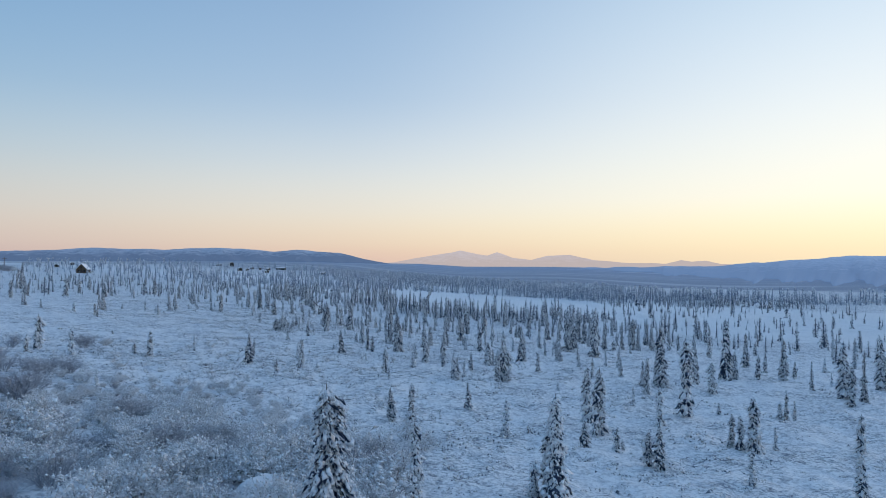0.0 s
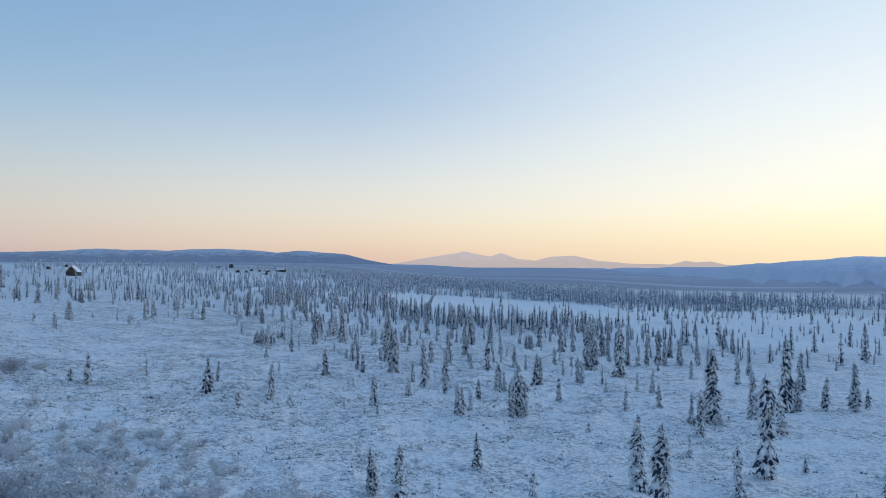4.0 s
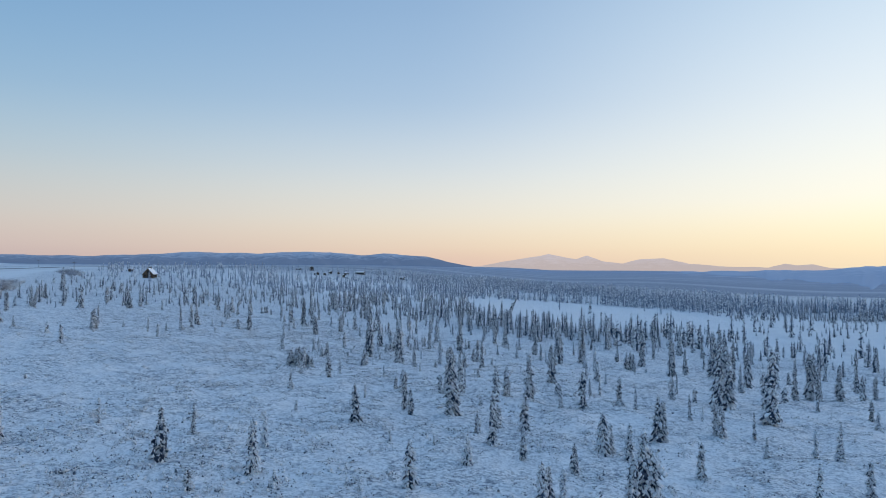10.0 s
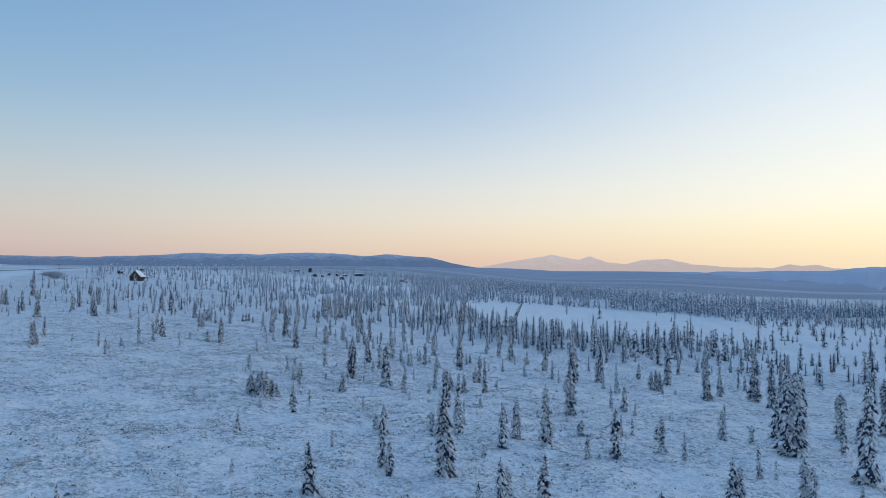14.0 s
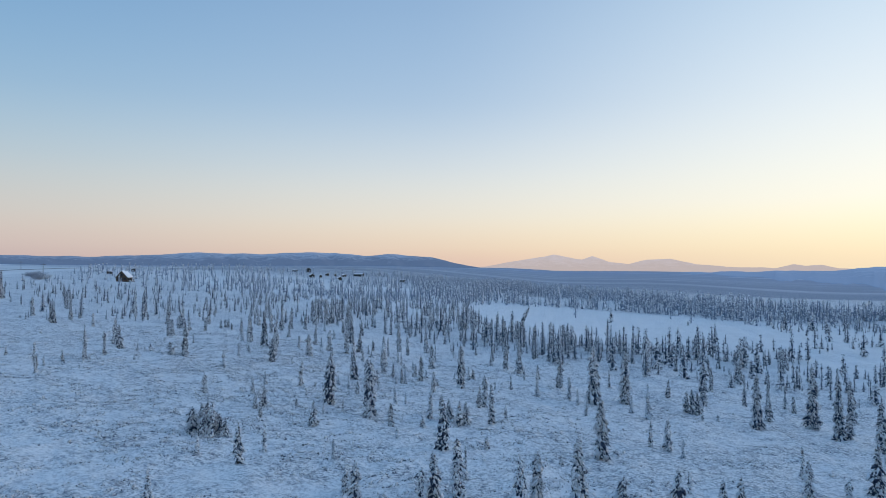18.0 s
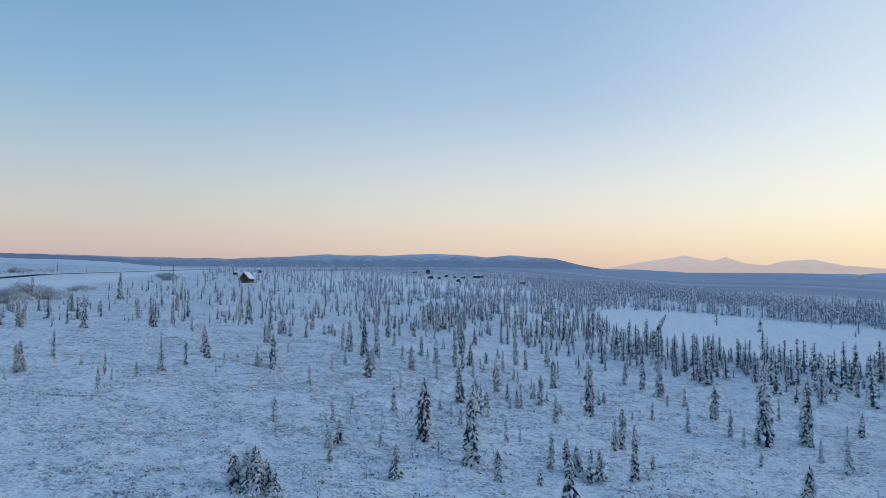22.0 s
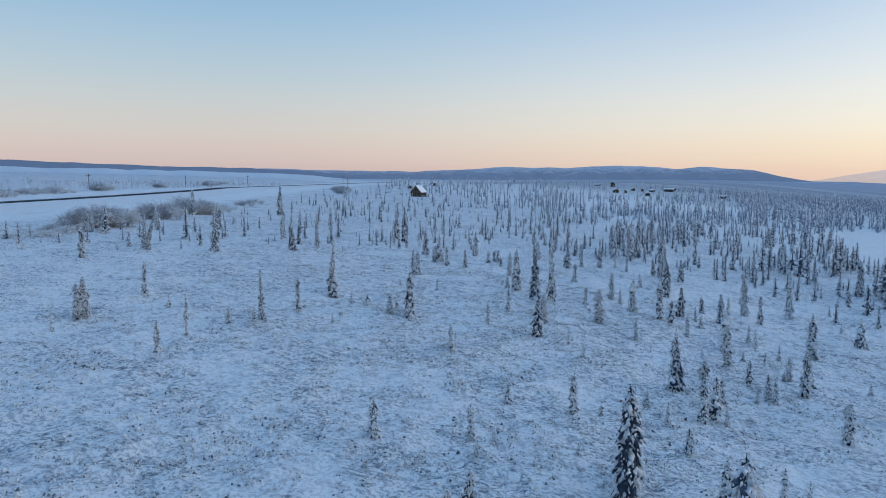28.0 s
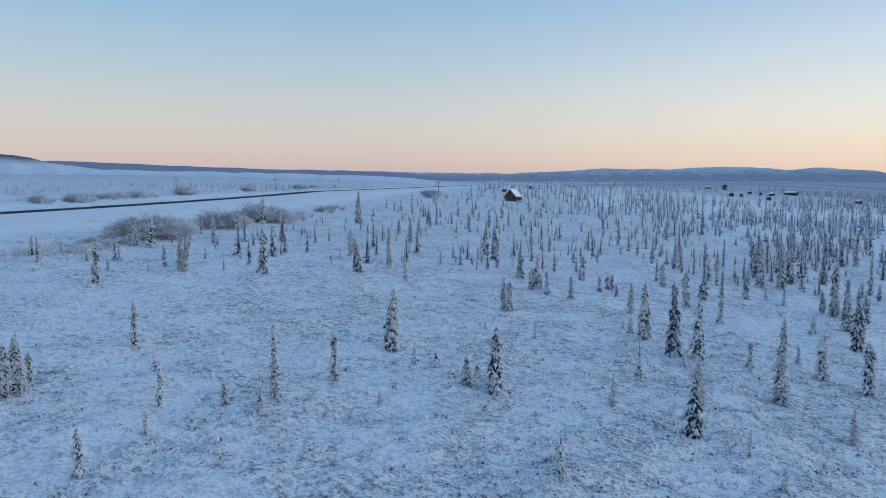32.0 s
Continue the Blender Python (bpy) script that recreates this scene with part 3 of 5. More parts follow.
spruce(18.9, 60.3, 6.5, "snowy")
spruce(27.2, 61.4, 1.4)
spruce(28.5, 61.6, 1.7, "rimed")
spruce(27.8, 61.6, 2.5)
spruce(22.6, 63.0, 1.0)
spruce(15.8, 65.7, 1.7, "rimed")
spruce(37.3, 68.9, 3.8)
spruce(39.5, 70.7, 5.0)
spruce(9.9, 72.8, 0.9, "rimed")
spruce(38.7, 73.0, 5.7, "snowy")
spruce(19.0, 73.1, 3.7)
spruce(26.1, 74.7, 3.4, "snowy")
spruce(-8.6, 74.8, 0.6)
spruce(-7.5, 74.8, 1.3)
spruce(-19.6, 75.2, 1.2, "snowy")
spruce(-41.8, 75.4, 2.9)
spruce(-46.9, 75.8, 1.8)
spruce(19.6, 77.3, 2.7)
spruce(-15.7, 77.7, 0.9, "snowy")
spruce(-0.8, 78.4, 2.7)
spruce(-11.0, 78.6, 0.7, "rimed")
spruce(4.1, 78.6, 3.4, "snowy")
spruce(-0.4, 78.9, 2.6, "dark")
spruce(5.2, 79.4, 3.5)
spruce(4.7, 79.4, 4.8, "snowy")
spruce(38.7, 79.5, 3.1)
spruce(-47.9, 79.6, 3.8)
spruce(22.3, 79.7, 7.0)
spruce(-17.9, 79.8, 3.3)
spruce(-23.9, 79.9, 3.3, "dark")
spruce(46.6, 80.1, 5.6, "snowy")
spruce(-35.3, 80.2, 2.9, "snowy")
spruce(-8.6, 80.8, 2.9, "snowy")
spruce(0.4, 80.9, 2.0, "rimed")
spruce(22.0, 81.2, 2.7)
spruce(-37.8, 81.6, 1.2)
spruce(26.7, 81.8, 4.5)
spruce(42.5, 82.7, 1.4, "rimed")
spruce(-27.4, 82.7, 0.9, "rimed")
spruce(15.6, 84.7, 2.5)
spruce(-19.8, 86.2, 2.0, "rimed")
spruce(33.0, 86.6, 3.4)
spruce(-25.3, 86.7, 2.1)
spruce(-5.8, 86.9, 2.0, "snowy")
spruce(-32.8, 86.9, 1.8, "rimed")
spruce(1.3, 87.2, 2.1, "dark")
spruce(19.5, 87.3, 2.3)
spruce(32.2, 87.4, 7.4, "dark")
spruce(36.2, 87.5, 2.9, "dark")
spruce(9.6, 88.5, 2.4, "snowy")
spruce(39.7, 88.7, 4.9, "snowy")
spruce(41.6, 89.7, 2.1, "dark")
spruce(-2.2, 89.9, 2.1, "dark")
spruce(-8.8, 91.4, 0.7)
spruce(-12.2, 91.6, 0.9, "rimed")
spruce(5.4, 92.6, 2.6, "snowy")
spruce(3.6, 93.8, 3.1, "snowy")
spruce(3.4, 94.1, 2.4, "dark")
spruce(-4.7, 94.2, 4.1)
spruce(-20.2, 94.7, 0.6, "rimed")
spruce(4.3, 95.0, 2.3)
spruce(48.3, 95.7, 1.9, "rimed")
spruce(-7.9, 96.1, 0.5)
spruce(40.8, 96.4, 2.6)
spruce(16.0, 96.5, 1.6, "rimed")
spruce(-16.3, 96.7, 3.1, "dark")
spruce(21.5, 97.2, 2.8, "rimed")
spruce(19.7, 97.2, 2.1, "rimed")
spruce(-6.2, 97.3, 1.7)
spruce(-22.3, 99.2, 1.0, "rimed")
spruce(8.8, 99.3, 3.3)
spruce(8.4, 99.4, 3.7, "dark")
spruce(-4.7, 100.2, 2.0)
spruce(39.7, 100.2, 4.7)
spruce(-2.4, 100.5, 3.1, "dark")
spruce(-49.8, 100.6, 0.6)
spruce(-18.3, 102.2, 0.8, "rimed")
spruce(56.0, 102.6, 4.2, "rimed")
spruce(-12.8, 102.8, 2.3, "dark")
spruce(16.8, 102.9, 2.3)
spruce(-9.2, 103.5, 5.6, "dark")
spruce(-8.7, 104.0, 1.1, "dark")
spruce(-13.6, 104.3, 3.6)
spruce(14.5, 104.3, 2.7, "snowy")
spruce(14.1, 104.8, 3.1, "snowy")
spruce(34.5, 106.2, 4.0)
spruce(-18.5, 108.3, 1.3, "rimed")
spruce(-26.8, 109.8, 1.8, "snowy")
spruce(-7.1, 110.0, 1.0)
spruce(14.4, 111.7, 1.4, "rimed")
spruce(13.2, 111.8, 2.6)
spruce(0.8, 112.2, 2.1)
spruce(21.1, 112.5, 7.6, "snowy")
spruce(31.0, 113.4, 1.8, "rimed")
spruce(-5.9, 114.0, 3.8, "snowy")
spruce(-15.9, 114.2, 2.6, "snowy")
spruce(3.1, 114.5, 3.9, "dark")
spruce(8.4, 114.6, 2.1)
spruce(-2.5, 115.7, 4.9, "snowy")
spruce(-12.1, 115.9, 2.0)
spruce(-11.4, 116.1, 3.2, "snowy")
spruce(-17.0, 116.1, 1.5)
spruce(7.0, 116.6, 3.1)
spruce(-10.2, 118.4, 3.9)
spruce(-5.0, 118.4, 3.3, "snowy")
spruce(61.2, 118.5, 4.3)
spruce(-25.7, 119.2, 2.7, "dark")
spruce(-6.3, 119.3, 0.5)
spruce(32.9, 119.4, 2.2)
spruce(-29.3, 120.2, 1.4, "rimed")
spruce(42.0, 121.5, 5.3)
spruce(0.7, 121.6, 1.5)
spruce(19.0, 121.6, 7.4, "snowy")
spruce(18.3, 121.8, 7.4, "snowy")
spruce(4.2, 121.8, 2.1)
spruce(19.5, 121.9, 2.3)
spruce(-10.1, 122.1, 2.3)
spruce(0.4, 122.1, 0.9)
spruce(23.2, 122.7, 4.2)
spruce(-20.0, 122.9, 1.4, "rimed")
spruce(-25.6, 123.4, 1.7)
spruce(7.7, 124.3, 1.4)
spruce(5.5, 124.9, 1.6)
spruce(29.7, 125.3, 1.4)
spruce(-2.6, 126.0, 0.7, "rimed")
spruce(13.9, 126.1, 2.8)
spruce(16.5, 126.1, 1.8)
spruce(-65.2, 126.2, 1.9)
spruce(19.5, 128.8, 3.7, "dark")
spruce(52.8, 128.9, 2.5, "dark")
spruce(-3.4, 129.0, 0.8)
spruce(-12.9, 129.9, 3.9, "dark")
spruce(28.2, 131.8, 1.8)
spruce(-9.5, 131.9, 1.1)
spruce(-17.3, 132.3, 1.0, "rimed")
spruce(-0.1, 132.3, 5.0, "snowy")
spruce(26.6, 132.4, 4.7)
spruce(15.6, 132.8, 2.6)
spruce(-25.4, 134.0, 2.2)
spruce(-30.6, 134.5, 2.2)
spruce(30.5, 135.2, 5.2)
spruce(7.1, 136.4, 1.6, "rimed")
spruce(-75.4, 136.8, 1.8, "snowy")
spruce(-19.0, 137.2, 2.1)
spruce(34.1, 137.5, 4.6)
spruce(-16.1, 137.8, 1.1)
spruce(36.8, 137.9, 4.6, "snowy")
spruce(33.2, 138.1, 6.1)
spruce(-32.7, 138.1, 1.5)
spruce(6.2, 138.6, 2.8, "snowy")
spruce(4.7, 139.0, 2.6)
spruce(-32.3, 139.2, 1.9, "dark")
spruce(-26.3, 139.5, 1.3, "rimed")
spruce(25.1, 140.0, 3.9)
spruce(-21.7, 140.2, 5.6, "snowy")
spruce(-38.7, 140.2, 0.5, "dark")
spruce(-84.2, 140.6, 1.7)
spruce(-13.0, 140.7, 2.5, "dark")
spruce(-14.2, 141.7, 2.2)
spruce(-12.5, 141.7, 2.3)
spruce(41.1, 141.8, 3.2, "dark")
spruce(-29.9, 141.8, 0.7)
spruce(-15.0, 142.3, 2.6)
spruce(-25.2, 142.6, 1.3)
spruce(-16.2, 142.6, 2.8, "rimed")
spruce(-10.1, 143.1, 4.1)
spruce(-72.2, 143.2, 1.4, "rimed")
spruce(-40.7, 143.3, 2.1, "snowy")
spruce(43.6, 143.8, 3.2)
spruce(-89.7, 144.2, 2.0, "snowy")
spruce(-35.4, 145.2, 0.8, "rimed")
spruce(-62.6, 145.7, 2.2)
spruce(-27.6, 145.8, 5.3, "dark")
spruce(-74.8, 146.7, 3.0)
spruce(-37.0, 147.2, 2.0, "rimed")
spruce(-74.9, 147.4, 3.3, "snowy")
spruce(-74.5, 147.5, 1.3, "snowy")
spruce(-35.9, 147.9, 0.8, "rimed")
spruce(-28.4, 148.1, 5.0, "snowy")
spruce(-23.8, 148.2, 2.4)
spruce(-76.2, 148.5, 2.1)
spruce(-9.0, 148.6, 1.4)
spruce(28.4, 149.4, 5.2, "dark")
spruce(32.6, 149.5, 2.7)
spruce(-31.7, 149.7, 0.7, "rimed")
spruce(43.5, 149.8, 6.5)
spruce(-65.0, 150.0, 1.3, "rimed")
spruce(-100.6, 150.3, 3.1)
spruce(-109.7, 150.5, 2.7)
spruce(-21.7, 150.9, 1.9, "rimed")
spruce(-100.9, 151.4, 3.0)
spruce(-20.7, 152.2, 1.4, "rimed")
spruce(-68.4, 152.6, 2.6)
spruce(-12.4, 153.3, 2.1)
spruce(-27.0, 154.3, 1.5)
spruce(-38.9, 155.2, 1.6)
spruce(-74.9, 155.6, 1.1)
spruce(-66.8, 155.7, 1.4)
spruce(-12.0, 155.8, 3.7, "snowy")
spruce(-34.6, 156.0, 2.6)
spruce(-64.4, 156.5, 1.7)
spruce(27.1, 156.6, 6.7, "dark")
spruce(28.3, 156.7, 6.6)
spruce(-0.2, 157.0, 1.4)
spruce(-80.9, 157.2, 3.4)
spruce(-64.5, 157.9, 0.9)
spruce(-33.5, 158.0, 0.7)
spruce(-65.6, 158.4, 4.5)
spruce(-29.5, 159.1, 1.6, "rimed")
spruce(19.3, 159.6, 6.6, "snowy")
spruce(7.2, 160.5, 4.2, "rimed")
spruce(-13.1, 161.1, 1.8)
spruce(38.0, 161.7, 2.0)
spruce(-47.7, 162.0, 2.2)
spruce(-31.9, 162.6, 1.2, "rimed")
spruce(13.9, 162.7, 2.1)
spruce(-28.1, 162.7, 3.2)
spruce(-61.4, 163.2, 0.8)
spruce(-26.8, 163.7, 1.1, "rimed")
spruce(42.5, 163.7, 5.4)
spruce(-27.6, 163.7, 3.0, "dark")
spruce(15.9, 163.8, 0.8)
spruce(5.6, 163.8, 2.2, "rimed")
spruce(-66.4, 163.8, 3.4)
spruce(27.0, 164.5, 7.7, "snowy")
spruce(-106.4, 165.5, 4.2, "snowy")
spruce(-19.8, 166.0, 2.8, "snowy")
spruce(-0.9, 166.0, 1.9)
spruce(-29.0, 166.5, 3.5)
spruce(14.3, 167.9, 3.0, "dark")
spruce(-28.1, 168.2, 2.0)
spruce(-31.6, 168.5, 4.7, "dark")
spruce(23.2, 168.9, 4.6)
spruce(1.2, 169.2, 8.4)
spruce(13.9, 169.4, 3.2)
spruce(13.3, 169.7, 3.0, "dark")
spruce(1.7, 169.8, 4.8)
spruce(-6.2, 170.0, 3.2)
spruce(-60.2, 170.4, 2.0)
spruce(-39.7, 170.4, 1.2, "rimed")
spruce(46.8, 170.5, 3.1)
spruce(-57.9, 170.6, 4.5, "snowy")
spruce(-62.0, 170.6, 0.6, "rimed")
spruce(-66.0, 171.3, 1.3, "rimed")
spruce(-1.9, 171.6, 3.0)
spruce(-64.1, 171.6, 1.2)
spruce(-26.2, 171.7, 1.4, "rimed")
spruce(5.7, 171.8, 7.2)
spruce(-20.3, 172.0, 1.0)
spruce(34.6, 172.1, 3.8)
spruce(-60.9, 172.4, 1.0)
spruce(-70.0, 172.7, 3.6, "dark")
spruce(-25.1, 172.8, 2.4)
spruce(-25.7, 173.1, 2.1)
spruce(-42.4, 173.5, 1.5, "rimed")
spruce(5.5, 173.7, 4.1)
spruce(-17.2, 173.9, 6.3, "snowy")
spruce(-45.7, 173.9, 3.6, "dark")
spruce(-111.9, 174.0, 1.1, "rimed")
spruce(-51.3, 174.5, 2.2, "rimed")
spruce(-12.3, 174.8, 1.0)
spruce(-27.5, 175.7, 2.2)
spruce(-72.9, 176.1, 4.0, "snowy")
spruce(-10.1, 176.3, 2.1)
spruce(-23.5, 176.6, 3.7, "snowy")
spruce(-109.6, 177.2, 4.4, "mixed", lean=(-8.0, 10.0))
spruce(60.6, 178.1, 4.9, "dark")
spruce(17.1, 178.3, 6.3)
spruce(29.3, 178.8, 2.4)
spruce(-47.5, 179.1, 3.2)
spruce(-23.3, 179.7, 1.2)
spruce(23.2, 180.6, 4.6)
spruce(28.8, 180.8, 3.7)
spruce(-30.3, 180.8, 3.9, "snowy")
spruce(-25.6, 181.1, 0.9)
spruce(-25.2, 181.1, 2.1)
spruce(-32.5, 181.2, 0.9)
spruce(-38.7, 181.2, 2.2, "rimed")
spruce(-3.1, 181.3, 3.9)
spruce(-19.1, 181.3, 0.9)
spruce(12.9, 182.0, 2.9, "dark")
spruce(-53.4, 182.7, 2.5)
spruce(-17.1, 182.9, 1.8)
spruce(-16.5, 183.4, 1.4)
spruce(-136.3, 183.5, 3.7, "snowy")
spruce(-135.1, 183.9, 3.8)
spruce(-29.5, 184.2, 0.8)
spruce(-69.4, 184.5, 0.7)
spruce(-27.7, 184.5, 1.3)
spruce(-103.9, 184.6, 5.4, "snowy")
spruce(-44.1, 185.6, 3.7, "snowy")
spruce(-64.7, 185.7, 1.5, "rimed")
spruce(4.6, 186.4, 2.7)
spruce(-31.6, 186.9, 4.1, "snowy")
spruce(-8.6, 187.1, 1.7)
spruce(-26.9, 187.6, 1.5)
spruce(-6.5, 187.9, 2.5)
spruce(-52.2, 188.4, 1.3)
spruce(-35.9, 189.4, 2.6, "rimed")
spruce(63.0, 189.7, 5.2)
spruce(-54.3, 191.1, 6.3, "dark")
spruce(-29.6, 191.1, 2.0, "rimed")
spruce(-52.3, 191.7, 5.1, "snowy")
spruce(-38.3, 192.0, 2.9)
spruce(-30.4, 192.0, 1.9, "rimed")
spruce(-24.6, 192.1, 4.1, "snowy")
spruce(-48.3, 192.4, 2.1)
spruce(-73.9, 193.6, 3.6)
spruce(-73.2, 193.7, 3.2, "snowy")
spruce(-40.2, 193.9, 4.2, "snowy")
spruce(21.4, 193.9, 3.9)
spruce(-58.5, 194.3, 3.5, "dark")
spruce(-58.4, 194.4, 5.1)
spruce(-35.8, 194.6, 1.2)
spruce(-43.6, 195.2, 3.9)
spruce(41.2, 195.3, 5.0, "rimed")
spruce(-9.9, 195.5, 5.7)
spruce(-99.2, 196.0, 3.8, "dark")
spruce(-133.7, 196.1, 3.7)
spruce(-60.7, 196.3, 1.8)
spruce(-36.9, 196.8, 1.7)
spruce(-91.4, 196.9, 2.7, "snowy")
spruce(-61.9, 197.2, 0.7)
spruce(-38.7, 197.4, 3.5, "dark")
spruce(-46.1, 198.0, 1.7, "rimed")
spruce(-47.6, 199.1, 3.3, "snowy")
spruce(-33.9, 199.5, 3.5)
spruce(-12.5, 199.6, 5.5)
spruce(-34.8, 199.6, 3.5, "snowy")
spruce(-25.4, 200.9, 3.1)
spruce(-20.9, 202.1, 3.0)
spruce(-15.4, 203.0, 1.5)
spruce(-101.3, 203.9, 5.3)
spruce(-37.9, 203.9, 2.0, "dark")
spruce(-64.4, 204.0, 3.5)
spruce(-31.3, 204.2, 3.3)
spruce(33.3, 204.9, 3.2)
spruce(-72.9, 205.7, 2.7, "snowy")
spruce(28.9, 205.9, 7.2)
spruce(-111.9, 206.2, 4.1)
spruce(-129.8, 206.9, 4.1, "dark")
spruce(-77.0, 206.9, 2.9)
spruce(-33.6, 207.1, 6.4, "rimed")
spruce(-79.7, 207.7, 2.6)
spruce(-78.9, 207.8, 4.5)
spruce(-78.5, 208.0, 1.6, "dark")
spruce(-23.1, 208.7, 1.4, "rimed")
spruce(29.0, 208.8, 3.7, "dark")
spruce(-56.5, 208.9, 2.6)
spruce(-43.8, 209.2, 5.0, "dark")
spruce(-15.7, 209.3, 2.8, "snowy")
spruce(13.4, 210.9, 7.4)
spruce(46.3, 212.5, 3.3, "rimed")
spruce(-29.2, 212.6, 6.2)
spruce(-70.6, 212.7, 1.5)
spruce(-85.2, 213.0, 4.1)
spruce(-48.6, 213.3, 1.9)
spruce(-62.2, 213.5, 4.4)
spruce(-73.9, 214.6, 2.0)
spruce(-19.6, 215.9, 3.0)
spruce(-73.9, 216.7, 1.8, "dark")
spruce(-46.2, 217.0, 5.5)
spruce(-73.4, 217.1, 1.9, "dark")
spruce(20.1, 219.3, 5.3)
spruce(-93.7, 219.3, 2.0)
spruce(-79.6, 220.1, 3.7)
spruce(-25.3, 220.2, 1.4)
spruce(-91.6, 220.6, 1.9, "rimed")
spruce(-63.2, 221.9, 7.4)
spruce(-99.9, 222.6, 1.9)
spruce(-97.2, 223.4, 5.5, "dark")
spruce(-45.8, 224.4, 3.3)
spruce(-62.0, 224.9, 3.4)
spruce(41.6, 225.2, 5.6)
spruce(-70.4, 225.9, 3.3)
spruce(-49.2, 225.9, 6.2)
spruce(-50.8, 226.8, 2.8, "dark")
spruce(-55.2, 227.3, 2.3)
spruce(-59.8, 227.4, 3.8)
spruce(-102.0, 227.5, 4.8)
spruce(-89.0, 228.8, 1.5, "rimed")
spruce(-72.6, 228.9, 3.4)
spruce(-23.6, 229.1, 2.5, "dark")
spruce(-121.2, 229.5, 4.5)
spruce(-58.1, 230.0, 2.0)
spruce(-88.4, 232.9, 2.4)
spruce(-27.4, 233.0, 2.1)
spruce(-66.3, 234.9, 3.0)
spruce(-61.2, 238.4, 5.7)
spruce(-22.9, 239.5, 5.6)
spruce(-59.4, 241.0, 6.7, "snowy")
spruce(-47.3, 242.2, 2.3, "dark")
spruce(-76.4, 244.5, 4.3)
spruce(-59.6, 246.5, 5.5, "dark")
spruce(-49.2, 247.4, 6.0)
spruce(-66.1, 250.2, 5.1, "dark")
spruce(-56.0, 250.4, 4.8, "dark")
spruce(4.5, 34.0, 5.3)
spruce(-2.2, 34.3, 3.8)
spruce(3.6, 35.1, 1.7)
spruce(-66.9, 128.5, 2.3)
spruce(-90.6, 144.8, 2.9)
spruce(-110.3, 177.3, 4.8)
spruce(-100.1, 196.5, 4.3)
spruce(-136.3, 197.6, 3.9)
spruce(-101.3, 203.9, 3.6)
spruce(-112.7, 207.4, 2.9)
spruce(-131.9, 208.1, 4.9)
spruce(-97.0, 219.7, 4.2)
spruce(-162.6, 226.0, 6.1)
spruce(-154.7, 247.3, 7.8)


# a knot of low bushy spruces on the open slope
for dx, dy, h in ((-1.9, 0.3, 1.8), (-1.2, -0.5, 2.3), (-0.5, 0.3, 2.2), (0.1, -0.4, 2.6), (0.7, 0.5, 2.4), (1.2, -0.3, 2.3), (1.8, 0.4, 1.9), (2.7, 0.2, 1.5), (-0.2, 1.1, 2.2), (1.0, 1.2, 1.9)):
    spruce(-32.1 + dx * 0.66, 126.6 + dy * 0.8, h * (0.85 + 0.3 * (len(PLANTED) % 3) / 2), "dark" if dx > 0.5 else "bushy")
# the big one beside the willow thicket, and the leaning one at the mire's edge
spruce(-13.4, 262.5, 7.6, "dark", lean=(0.0, -24.0))


# ---- woods further off ----
MIRE = ((-40, 372), (-25, 391), (0, 399), (22, 396), (42, 380), (58, 352), (67, 322), (64, 292), (56, 262), (48, 240), (40, 246), (20, 255), (0, 257), (-12, 266), (-24, 288), (-34, 335))


COUNTED = ((-25, 36), (-52, 80), (-46, 118), (-72, 132), (-88, 150), (-117, 160), (-97, 200), (-80, 232), (-55, 238), (-35, 228), (-15, 222), (10, 205), (38, 196), (48, 165), (60, 130), (55, 100), (38, 60), (20, 36))


def within(line, x, y):
    """True inside a closed line in the plan."""
    inside = np.zeros(np.shape(x), bool)
    for (ax, ay), (bx, by) in zip(line, line[1:] + line[:1]):
        if ay != by:
            inside ^= ((ay > y) != (by > y)) & (x < (bx - ax) * (y - ay) / (by - ay) + ax)
    return inside


